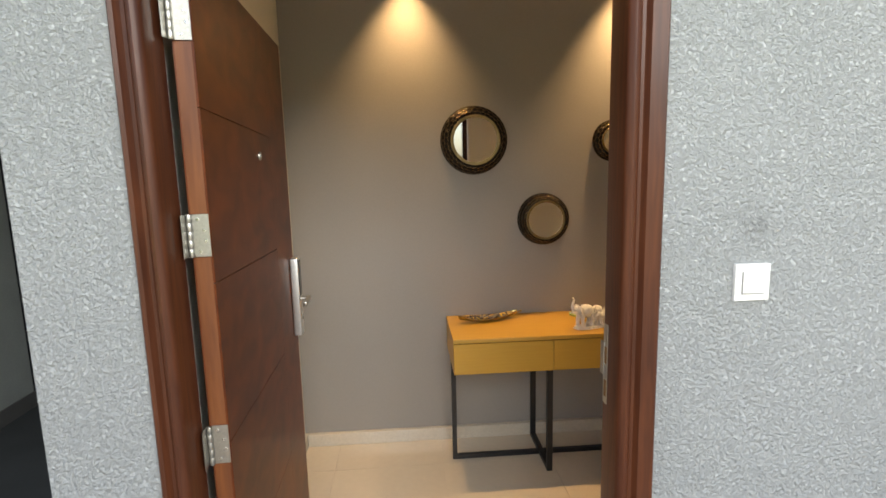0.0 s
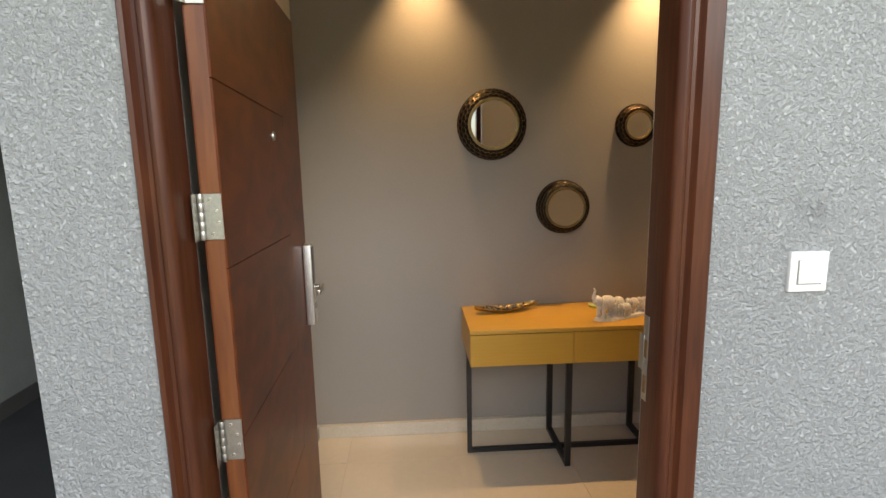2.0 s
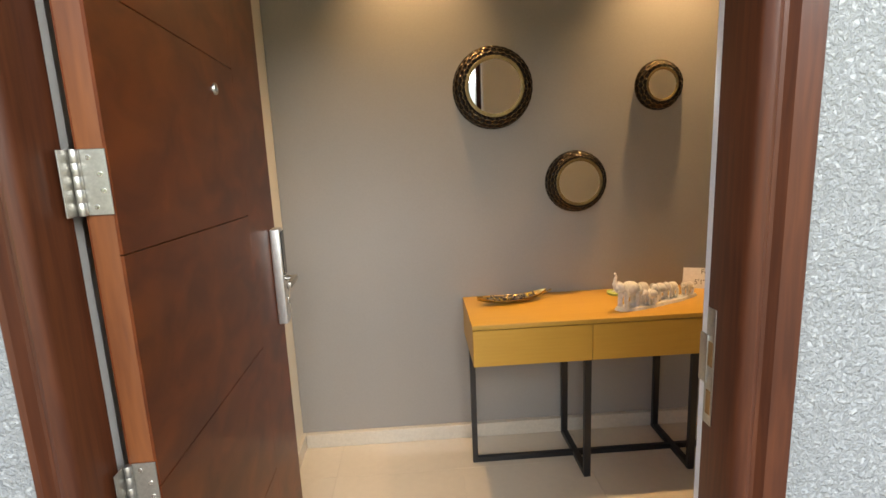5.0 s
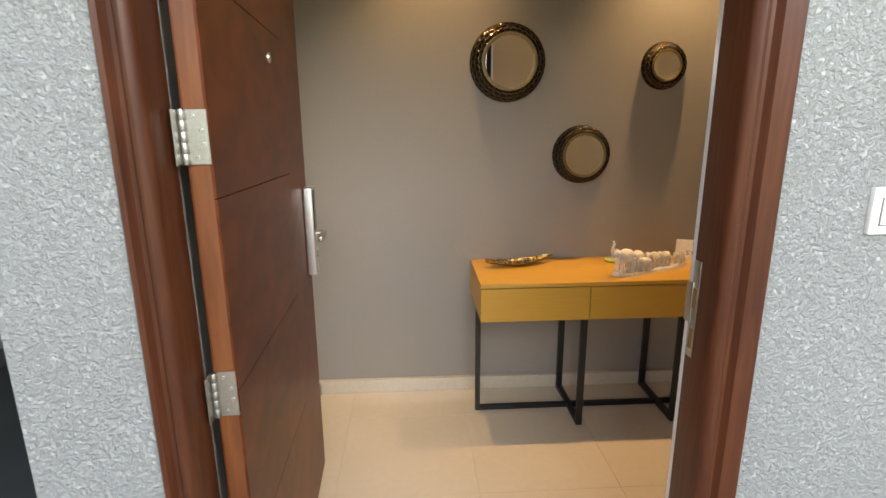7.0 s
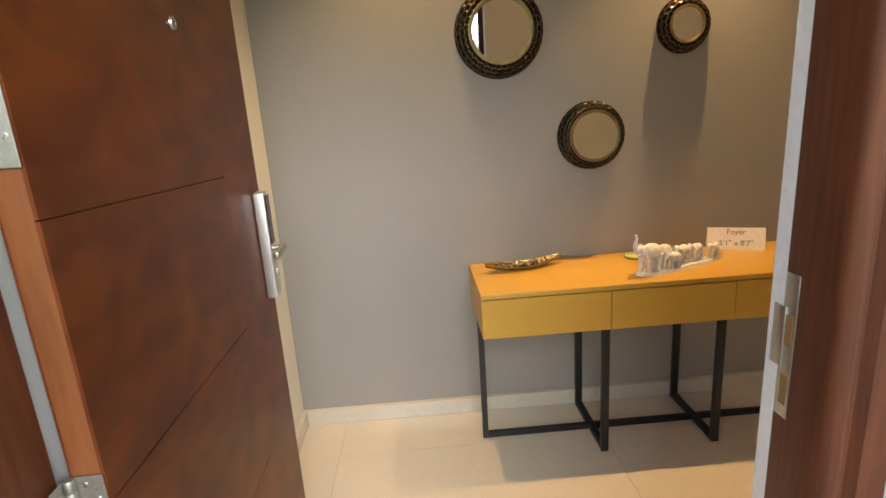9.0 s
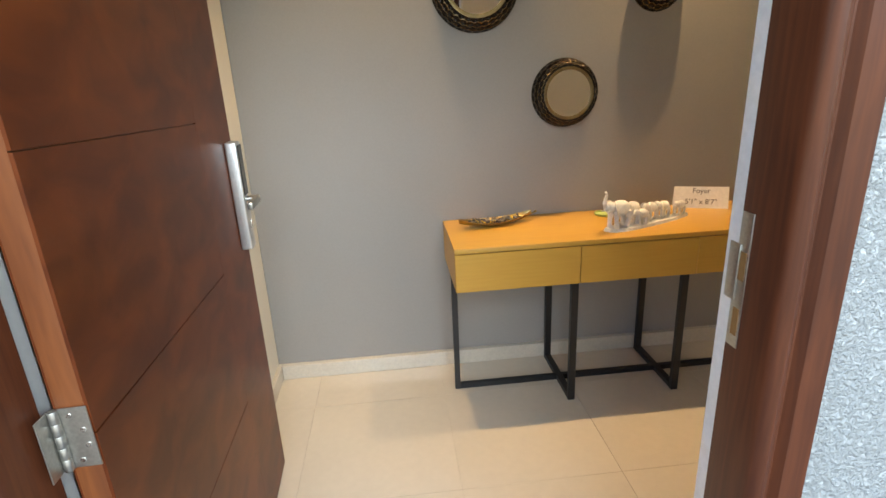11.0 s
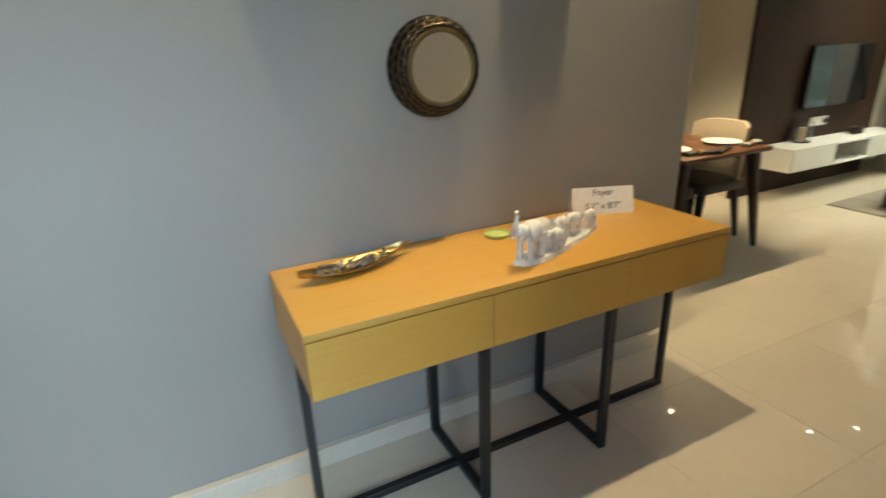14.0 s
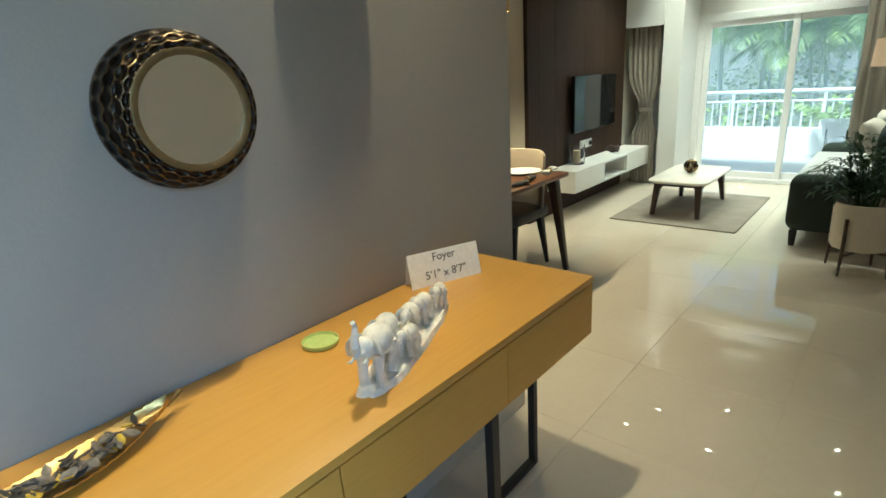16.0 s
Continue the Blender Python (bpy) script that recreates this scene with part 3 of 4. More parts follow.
# ---- round mirrors ----
def round_mirror(cx, cz, R, r, depth, count, rows, label):
    m = thing("round_mirror", label, "mirror", pose(cx, FWALL, cz, 90), "round mirrors on the foyer wall")
    nu, nv = count * 10, rows * 9 + 6
    cell = 2 * math.pi / count
    verts, faces, dips = [], [], []
    for j in range(nv + 1):
        s = j / nv
        a = s * math.pi / 2
        rad = R - (R - r) * (1 - math.cos(a)) ** 0.9
        h = depth * math.sin(a) ** 0.8
        for i in range(nu):
            u = i / nu * count
            v = s * rows * 1.02 - 0.15
            best = 9.0
            for rr in range(rows):
                off = 0.5 * (rr % 2)
                du = (u - off) - round(u - off)
                dv = (v - rr - 0.5)
                best = min(best, math.hypot(du, dv))
            dip = max(0.0, 1 - (best / 0.49) ** 2) ** 0.7
            dips.append(dip)
            d = 0.17 * R * cell * dip
            ang = cell * u
            nr, nh = math.cos(a) * 0.8, math.sin(a)
            verts.append(((rad - d * nr) * math.cos(ang), (rad - d * nr) * math.sin(ang), h - d * nh + 0.0005))
    for j in range(nv):
        for i in range(nu):
            a0, a1 = j * nu + i, j * nu + (i + 1) % nu
            faces.append((a0, a1, a1 + nu, a0 + nu))
    me = bpy.data.meshes.new("frame")
    me.from_pydata(verts, [], faces)
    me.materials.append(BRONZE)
    me.materials.append(DIMPLE_BRONZE)
    for p in me.polygons:
        p.use_smooth = True
        # faces inside the dimples take the darker bronze
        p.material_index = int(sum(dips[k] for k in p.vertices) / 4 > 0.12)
    fr = new("frame", me)
    fr.parent = m
    tagged(fr, "hammered dark bronze ring with round dimples")
    rim = lathe_bm([(r + 0.001, depth - 0.004), (r + 0.001, depth + 0.003), (r - 0.004, depth + 0.004), (r - 0.012 * R / 0.15, depth + 0.001), (r - 0.013 * R / 0.15, depth - 0.008)], 72)
    part("rim", rim, BRASSRIM, m, "dull brass inner rim")
    part("mirror_glass", lathe_bm([(0, depth - 0.002), (r - 0.0115 * R / 0.15, depth - 0.002), (r - 0.0115 * R / 0.15, depth - 0.006), (0, depth - 0.006)], 64), MIRROR, m, "plain mirror glass")
    part("backing", lathe_bm([(0, 0.0), (R * 0.985, 0.0), (R * 0.985, 0.0035), (0, 0.0035)], 48), BLACKMETAL, m)
    return m


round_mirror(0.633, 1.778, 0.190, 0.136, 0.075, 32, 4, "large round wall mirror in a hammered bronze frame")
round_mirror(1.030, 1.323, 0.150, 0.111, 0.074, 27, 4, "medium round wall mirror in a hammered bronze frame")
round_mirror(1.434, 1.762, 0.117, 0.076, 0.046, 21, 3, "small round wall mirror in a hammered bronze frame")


# ---- things on the console ----
def leaf_tray():
    t = thing("leaf_tray", "gold leaf-shaped metal tray filled with dried petals", "tray", pose(0.684, 3.041, TT, 0, 0, 12.5))
    L, Wd, nu, nv = 0.355, 0.050, 64, 16
    bm = bmesh.new()
    layers = []
    for thick in (0.0, 0.003):
        rows = []
        for i in range(nu + 1):
            s = i / nu
            x = (s - 0.5) * L
            half = Wd * (math.sin(math.pi * min(1, 0.02 + s * 0.97)) ** 0.75)
            lift = 0.027 * abs(2 * s - 1) ** 2.2
            row = []
            for j in range(nv + 1):
                q = 2 * j / nv - 1
                vein = 0.0016 * abs(q) * math.cos((s * 22 + abs(q) * 2.0) * 2 * math.pi)
                row.append(bm.verts.new((x, q * half, 0.001 + thick + lift + 0.017 * abs(q) ** 2.2 + (vein if thick else 0))))
            rows.append(row)
        layers.append(rows)
        for a, b in zip(rows, rows[1:]):
            for j in range(nv):
                bm.faces.new((a[j], b[j], b[j + 1], a[j + 1]) if thick else (a[j], a[j + 1], b[j + 1], b[j]))
    lo, hi = layers
    for i in range(nu):
        for j in (0, nv):
            bm.faces.new((lo[i][j], lo[i + 1][j], hi[i + 1][j], hi[i][j]))
    bmesh.ops.recalc_face_normals(bm, faces=bm.faces)
    part("leaf_bowl", bm, GOLD, t)
    part("stem", tube_bm([(0.170, 0, 0.029), (0.183, 0.002, 0.031), (0.195, 0.005, 0.033), (0.208, 0.010, 0.036)], [0.006, 0.0045, 0.005, 0.008], 8, 0.6), GOLD, t)
    rnd = random.Random(4)
    for k in range(96):
        px = rnd.uniform(-0.13, 0.12)
        py = rnd.uniform(-0.031, 0.031) * (1 - (abs(px) / 0.17) ** 2)
        mat = PEBBLE if rnd.random() < 0.62 else (PEBBLEY if rnd.random() < 0.45 else PEBBLEW)
        pb = ball_bm((0, 0, 0), (rnd.uniform(0.009, 0.018), rnd.uniform(0.006, 0.010), rnd.uniform(0.002, 0.004)), 1)
        for v in pb.verts:
            v.co *= rnd.uniform(0.8, 1.2)
        part("petal", pb, mat, t, at=pose(px, py, 0.012 + 0.35 * abs(py) + rnd.uniform(0, 0.008) + 0.027 * (abs(px) / 0.178) ** 2.2, rnd.uniform(-40, 40), rnd.uniform(-40, 40), rnd.uniform(0, 180)))


leaf_tray()

solo("coaster", lathe_bm([(0, 0.0), (0.040, 0.0), (0.043, 0.003), (0.0445, 0.0115), (0.042, 0.012), (0.0405, 0.005), (0.0, 0.005)], 48), LIME, "lime green round plastic dish on the console", "dish", pose(1.208, 3.075, TT))


def elephants():
    """A row of carved elephants on one wavy base."""
    bm = bmesh.new()
    rnd = random.Random(2)
    base = bmesh.new()
    n = 140
    top, bot = [], []
    for k in range(n):
        a = 2 * math.pi * k / n
        wob = 1 + 0.035 * math.sin(5 * a + 0.6) + 0.03 * math.sin(11 * a + 1) + 0.014 * math.sin(23 * a)
        x, y = 0.240 * math.cos(a) * (0.6 + 0.4 * wob), 0.050 * math.copysign(abs(math.sin(a)) ** 0.85, math.sin(a)) * wob * (0.86 - 0.30 * math.cos(a))
        top.append(base.verts.new((x * 0.97, y * 0.9, 0.013 + 0.002 * math.sin(7 * a))))
        bot.append(base.verts.new((x, y, 0.0)))
    ring = top
    for share in (0.8, 0.55, 0.3):
        inner = [base.verts.new((v.co.x * (0.25 + 0.75 * share), v.co.y * share, 0.013 + 0.004 * noise.noise(v.co * 60 + Vector((0, 0, share * 9))))) for v in top]
        for k in range(n):
            base.faces.new((ring[k], ring[(k + 1) % n], inner[(k + 1) % n], inner[k]))
        ring = inner
    base.faces.new(ring)
    base.faces.new(bot[::-1])
    for k in range(n):
        base.faces.new((bot[k], bot[(k + 1) % n], top[(k + 1) % n], top[k]))
    add_bm(bm, base)

    def elephant(x, y, h, turn, raised):
        e = bmesh.new()
        s = h / 0.10
        add_bm(e, ball_bm((0.004 * s, 0, 0.069 * s), (0.041 * s, 0.027 * s, 0.029 * s), 3))
        add_bm(e, ball_bm((-0.006 * s, 0, 0.077 * s), (0.026 * s, 0.020 * s, 0.023 * s), 2))
        add_bm(e, ball_bm((-0.045 * s, 0, 0.080 * s), (0.020 * s, 0.017 * s, 0.021 * s), 2))
        for sy in (-1, 1):
            add_bm(e, ball_bm((-0.034 * s, sy * 0.021 * s, 0.078 * s), (0.019 * s, 0.0055 * s, 0.025 * s), 2, pose(0, 0, 0, sy * 16, 0, sy * -34)))
            add_bm(e, tube_bm([(-0.058 * s, sy * 0.009 * s, 0.071 * s), (-0.072 * s, sy * 0.012 * s, 0.068 * s), (-0.082 * s, sy * 0.012 * s, 0.074 * s)], [0.0028 * s, 0.0022 * s, 0.0008 * s], 6))
            for lx, sw_ in ((-0.024, -0.004), (0.030, 0.006)):
                add_bm(e, tube_bm([(lx * s, sy * 0.014 * s, 0.060 * s), ((lx + sw_) * s, sy * 0.015 * s, 0.030 * s), ((lx + sw_ * sy) * s, sy * 0.015 * s, 0.0)], [0.0125 * s, 0.0085 * s, 0.0095 * s], 10))
        if raised:
            pts = [(-0.056, 0.080), (-0.070, 0.084), (-0.075, 0.098), (-0.072, 0.114), (-0.066, 0.128), (-0.073, 0.139)]
        else:
            pts = [(-0.058, 0.078), (-0.068, 0.064), (-0.070, 0.045), (-0.066, 0.026), (-0.073, 0.012), (-0.081, 0.012)]
        add_bm(e, tube_bm([(a * s, 0, b * s) for a, b in pts], [0.011 * s, 0.009 * s, 0.0075 * s, 0.006 * s, 0.005 * s, 0.004 * s], 10))
        add_bm(e, tube_bm([(0.044 * s, 0, 0.072 * s), (0.051 * s, 0, 0.058 * s), (0.050 * s, 0.002 * s, 0.042 * s)], [0.003 * s, 0.002 * s, 0.0025 * s], 6))
        add_bm(bm, e, pose(x, y, 0.0125, 0, 0, turn))

    elephant(-0.176, -0.002, 0.118, 4, True)
    elephant(-0.078, 0.026, 0.094, 8, False)
    elephant(-0.066, -0.024, 0.068, -6, False)
    elephant(0.014, 0.010, 0.080, 12, False)
    elephant(0.088, 0.006, 0.076, 4, False)
    elephant(0.186, 0.0, 0.064, 8, False)
    for v in bm.verts:
        v.co += 0.0016 * noise.noise_vector(v.co * 90)
    return solo("elephant_figurine", bm, CERAMIC, "white carved row of walking elephants on a rocky base", "figurine", pose(1.337, 2.893, TT, 0, 0, 20))


elephants()


def tent_card(name, m, w, h, lines, label):
    t = thing(name, label, "sign", m)
    d, th = 0.05, 0.0012
    bm = bmesh.new()
    prof = [(-d / 2, 0), (0, h), (d / 2, 0), (d / 2 - th * 1.6, 0), (0, h - th * 3), (-d / 2 + th * 1.6, 0)]
    a = [bm.verts.new((-w / 2, y, z)) for y, z in prof]
    b = [bm.verts.new((w / 2, y, z)) for y, z in prof]
    for i in range(6):
        bm.faces.new((a[i], b[i], b[(i + 1) % 6], a[(i + 1) % 6]))
    for q in (a, b):
        bm.faces.new((q[0], q[1], q[4], q[5]))
        bm.faces.new((q[1], q[2], q[3], q[4]))
    bmesh.ops.recalc_face_normals(bm, faces=bm.faces)
    part("card", bm, PAPER, t)
    tilt = math.degrees(math.atan2(d / 2, h))
    for txt, f, size in lines:
        at = pose(0.0, -d / 2 * (1 - f) - 0.0009, h * f, 90 - tilt)
        if txt:
            text_part("lettering", txt, size, INK, t, at)
        else:
            part("lettering", box_bm(-w * 0.3, w * 0.3, -size / 4, size / 4, 0, 0.0008), INK, t, at=at)
    return t


tent_card("name_card", pose(1.690, 3.093, TT, 0, 0, -21), 0.240, 0.100, [("Foyer", 0.80, 0.034), ("5'1\" x 8'7\"", 0.30, 0.034)], "white folded card lettered Foyer with room measurements")

# ---- dining corner ----
def dining_table():
    t = thing("dining_table", "dark walnut dining table with splayed tapered legs", "dining table", pose(3.365, 4.50, 0))
    part("tabletop", slab_bm(0.83, 1.50, 0.672, 0.70, 0.02, 0.005), TABLETOP, t)
    for sx in (-1, 1):
        part("apron", box_bm(sx * 0.30 - 0.01, sx * 0.30 + 0.01, -0.60, 0.60, 0.61, 0.6715), WALNUT, t)
        for sy in (-1, 1):
            part("leg", leg_bm((sx * 0.33, sy * 0.67, 0.6715), (sx * 0.405, sy * 0.735, 0.0), 0.032, 0.016), WALNUT, t)


def dining_chair(m, group="chairs round the dining table"):
    c = thing("dining_chair", "dining chair with beige fabric back, charcoal seat and black tapered legs", "chair", m, group)
    # seat faces -x
    part("seat", slab_bm(0.46, 0.46, 0.37, 0.445, 0.07, 0.022), DARKLEATHER, c, "charcoal leather seat")
    n, k = 14, 6
    bm = bmesh.new()
    sides = []
    for off in (0.0, 0.035):
        rows = []
        for i in range(n + 1):
            q = 2 * i / n - 1
            row = []
            for j in range(k + 1):
                s = j / k
                x = 0.19 + 0.05 * s - 0.09 * abs(q) ** 2.6 + off
                y = q * (0.225 - 0.012 * s)
                z = 0.40 + s * (0.425 - 0.03 * abs(q) ** 6)
                row.append(bm.verts.new((x, y, z)))
            rows.append(row)
        sides.append(rows)
    for rows in sides:
        for a, b in zip(rows, rows[1:]):
            for j in range(k):
                bm.faces.new((a[j], b[j], b[j + 1], a[j + 1]))
    f, g = sides
    for i in range(n):
        for j in (0, k):
            bm.faces.new((f[i][j], f[i + 1][j], g[i + 1][j], g[i][j]))
    for i in (0, n):
        for j in range(k):
            bm.faces.new((f[i][j], f[i][j + 1], g[i][j + 1], g[i][j]))
    bmesh.ops.recalc_face_normals(bm, faces=bm.faces)
    part("backrest", bm, BEIGEFAB, c, "curved beige fabric backrest")
    for sx, sy in ((-1, -1), (-1, 1), (1, -1), (1, 1)):
        part("leg", leg_bm((sx * 0.17, sy * 0.17, 0.371), (sx * 0.225, sy * 0.20, 0.0), 0.024, 0.011), BLACKMETAL, c)
    return c


dining_table()
ch = dining_chair(pose(3.62, 4.16, 0))
copy_thing(ch, pose(3.62, 4.78, 0))
copy_thing(ch, pose(3.10, 4.16, 0, 0, 0, 180))
copy_thing(ch, pose(3.10, 4.78, 0, 0, 0, 180))

PLATE = [(0, 0.003), (0.06, 0.003), (0.085, 0.006), (0.125, 0.016), (0.127, 0.018), (0.123, 0.018), (0.083, 0.010), (0.058, 0.007), (0, 0.007)]
pl = solo("plate", lathe_bm(PLATE, 40), LACQUER, "white ceramic dinner plate on the dining table", "plate", pose(3.62, 4.02, 0.70), "plates on the dining table")
copy_thing(pl, pose(3.13, 4.02, 0.70))
copy_thing(pl, pose(3.62, 4.72, 0.70))
copy_thing(pl, pose(3.13, 4.72, 0.70))


def napkin(m, label, mat):
    bm = bmesh.new()
    add_bm(bm, tube_bm([(-0.10, 0, 0.010), (-0.04, 0.004, 0.016), (0.0, 0, 0.014), (0.05, -0.004, 0.018), (0.10, 0.0, 0.012)], [0.03, 0.022, 0.012, 0.024, 0.034], 10, 0.45))
    for v in bm.verts:
        v.co += 0.004 * noise.noise_vector(v.co * 30)
        v.co.z = max(0.0005, v.co.z)
    n = thing("napkin", label, "napkin", m, "napkins on the dining table")
    part("cloth", bm, mat, n)
    part("ring", lathe_bm([(0.012, -0.009), (0.0185, -0.009), (0.0185, 0.009), (0.012, 0.009)], 20, True), BRASS, n, "brass napkin ring", at=pose(0, 0, 0.016, 0, 90))


napkin(pose(3.70, 3.86, 0.7005, 0, 0, 15), "pale napkin in a brass ring on the dining table", GREYFAB)
napkin(pose(3.36, 3.82, 0.7005, 0, 0, 20), "charcoal napkin in a brass ring on the dining table", DARKLEATHER)
napkin(pose(3.16, 3.83, 0.7005, 0, 0, -10), "charcoal napkin in a brass ring on the dining table", DARKLEATHER)
tent_card("table_card", pose(3.28, 4.28, 0.70, 0, 0, -18), 0.21, 0.10, [("", 0.78, 0.02), ("", 0.32, 0.02)], "white folded card with unreadable lettering on the dining table")

for k, (px, py) in enumerate(PENDANTS):
    p = thing("pendant_lamp", "slim brass cylinder pendant lamp over the dining table", "pendant lamp", pose(px, py, 0), "pendant lamps over the dining table")
    part("shade", lathe_bm([(0.026, 1.745), (0.028, 1.745), (0.028, 1.895), (0.006, 1.899), (0.006, 1.893), (0.026, 1.889)], 24, True), BRASS, p)
    part("bulb", lathe_bm([(0, 1.770), (0.017, 1.770), (0.017, 1.778), (0, 1.778)], 20), BULB, p, "lit lamp face")
    part("cord", tube_bm([(0, 0, 1.897), (0, 0, CEIL)], 0.0025, 6), BLACKMETAL, p)

# ---- television wall ----
panel = tagged(new("wall_panel"), "dark wenge slatted wall panel behind the television", "wall panel", kind="structure")
part("backing", box_bm(4.67, 6.75, TVY + 0.004, TVY + 0.0295, 0.0, CEIL), PANEL, panel)
xx, sid = 4.67, 0
while xx < 6.74:
    wd = min((0.06, 0.06, 0.06, 0.30, 0.60)[sid % 5], 6.75 - xx)
    part("slat", box_bm(xx + 0.0007, xx + wd - 0.0007, TVY - 0.008, TVY + 0.0035, 0.0, CEIL, 0.0015, 1), PANEL, panel)
    xx += wd
    sid += 1

tv = thing("television", "flat black wall-mounted television, switched off", "television", pose(5.90, 4.565, 1.015))
part("bezel", box_bm(-0.48, 0.48, -0.018, 0.02, -0.27, 0.27, 0.004, 2), BLACKGLOSS, tv)
part("screen", box_bm(-0.472, 0.472, -0.0195, -0.0175, -0.258, 0.262), SCREEN, tv)
part("rear_cover", box_bm(-0.33, 0.33, 0.02, 0.0455, -0.2, 0.18, 0.006, 2), BLACKMETAL, tv)

cons = thing("tv_console", "white lacquered floating television console with an open shelf", "tv console")
X0, X1, Y0, Y1, Z0, Z1 = 5.0, 6.84, 4.32, TVY - 0.009, 0.245, 0.45
part("top", box_bm(X0, X1, Y0, Y1, Z1 - 0.02, Z1, 0.002, 1), LACQUER, cons)
part("bottom", box_bm(X0, X1, Y0 + 0.002, Y1, Z0, Z0 + 0.02, 0.002, 1), LACQUER, cons)
part("back", box_bm(X0 + 0.01, X1 - 0.01, Y1 - 0.012, Y1, Z0 + 0.0205, Z1 - 0.0205), LACQUER, cons)
for cx in (X0, 5.63, 6.19, X1 - 0.018):
    part("divider", box_bm(cx, cx + 0.018, Y0 + 0.019, Y1 - 0.0125, Z0 + 0.0202, Z1 - 0.0202), LACQUER, cons)
for a, b in ((X0, 5.642), (6.20, X1)):
    part("drawer_front", box_bm(a + 0.002, b - 0.002, Y0, Y0 + 0.0185, Z0 + 0.0215, Z1 - 0.0215, 0.0015, 1), LACQUER, cons)
sock = thing("socket_plate", "white socket plate on the dark wall panel", "socket", pose(5.80, TVY - 0.008, 0.60))
part("plate", box_bm(-0.13, 0.13, -0.01, 0.0, -0.042, 0.042, 0.003, 2), PLASTIC, sock)
part("rocker", box_bm(-0.115, -0.03, -0.013, -0.0098, -0.03, 0.03, 0.002, 1), PLASTIC, sock)
part("outlet", box_bm(0.06, 0.10, -0.028, -0.0098, -0.02, 0.02, 0.003, 1), BLACKMETAL, sock)
jar = thing("candle_holder", "clear glass cylinder with a cream candle on the white console", "candle holder", pose(5.42, 4.52, Z1))
part("glass", lathe_bm([(0, 0.001), (0.075, 0.001), (0.078, 0.005), (0.078, 0.19), (0.074, 0.19), (0.074, 0.014), (0, 0.012)], 32), GLASS, jar)
part("candle", lathe_bm([(0, 0.013), (0.036, 0.013), (0.036, 0.13), (0.032, 0.135), (0, 0.132)], 24), WAX, jar, "cream pillar candle")


def knot(name, m, R, r, mat, label):
    pts = []
    for i in range(73):
        a = 2 * math.pi * i / 72
        rr = R * (1 + 0.35 * math.cos(3 * a))
        pts.append((rr * math.cos(2 * a), rr * math.sin(2 * a), r + 0.5 * R * (1 + math.sin(3 * a)) * 0.9))
    return solo(name, tube_bm(pts, r, 10), mat, label, "ornament", m)


knot("knot_ornament", pose(6.26, 4.50, Z1), 0.045, 0.017, WALNUT, "dark wooden knot ornament on the white console")

# ---- living room ----
rug = solo("rug", slab_bm(1.42, 1.06, 0.0005, 0.012, 0.01, 0.003), RUGMAT, "grey taupe short pile rug on the tiles", "rug", pose(5.88, 3.525, 0))
ct = thing("coffee_table", "coffee table with a cream stone top and dark splayed legs", "coffee table", pose(5.875, 3.565, 0.0))
part("tabletop", slab_bm(0.96, 0.52, 0.314, 0.340, 0.10, 0.010), STONE, ct, "cream stone top with rounded corners")
for sx in (-1, 1):
    for sy in (-1, 1):
        part("leg", leg_bm((sx * 0.36, sy * 0.175, 0.3135), (sx * 0.425, sy * 0.20, 0.0125), 0.030, 0.017), WALNUT, ct)
    for sy in (-1, 1):
        part("corner_bracket", leg_bm((sx * 0.325, sy * 0.165, 0.3132), (sx * 0.375, sy * 0.185, 0.21), 0.048, 0.012), WALNUT, ct)
    part("side_rail", box_bm(sx * 0.36 - 0.014, sx * 0.36 + 0.014, -0.15, 0.15, 0.275, 0.3135, 0.004, 1), WALNUT, ct)
for sy in (-1, 1):
    part("long_rail", box_bm(-0.33, 0.33, sy * 0.17 - 0.012, sy * 0.17 + 0.012, 0.28, 0.3135, 0.004, 1), WALNUT, ct)
orn = bmesh.new()
for k in range(5):
    tilt = pose(0, 0, 0.066, 90, 0, 36 * k)
    add_bm(orn, tube_bm([tilt @ Vector((0.052 * math.cos(2 * math.pi * i / 40), 0.052 * math.sin(2 * math.pi * i / 40), 0)) for i in range(41)], 0.0135, 8))
solo("table_ornament", orn, BRONZE, "dark bronze ball of interlaced rings on the coffee table", "ornament", pose(5.875, 3.57, 0.34))


def cushion_bm(w, d, h):
    bm = bmesh.new()
    n = 22
    grid = {}
    for side in (-1, 1):
        for i in range(n + 1):
            for j in range(n + 1):
                u, v = 2 * i / n - 1, 2 * j / n - 1
                t = ((1 - u ** 4) * (1 - v ** 4)) ** 0.45
                if side == 1 and t < 1e-6:
                    grid[side, i, j] = grid[-1, i, j]
                else:
                    pin = 1 - 0.06 * (1 - abs(u) ** 2) * (abs(v) > 0.99) - 0.0
                    grid[side, i, j] = bm.verts.new((u * w / 2 * pin, v * d / 2, side * h / 2 * t))
        for i in range(n):
            for j in range(n):
                q = [grid[side, i, j], grid[side, i + 1, j], grid[side, i + 1, j + 1], grid[side, i, j + 1]]
                bm.faces.new(q if side == 1 else q[::-1])
    return bm


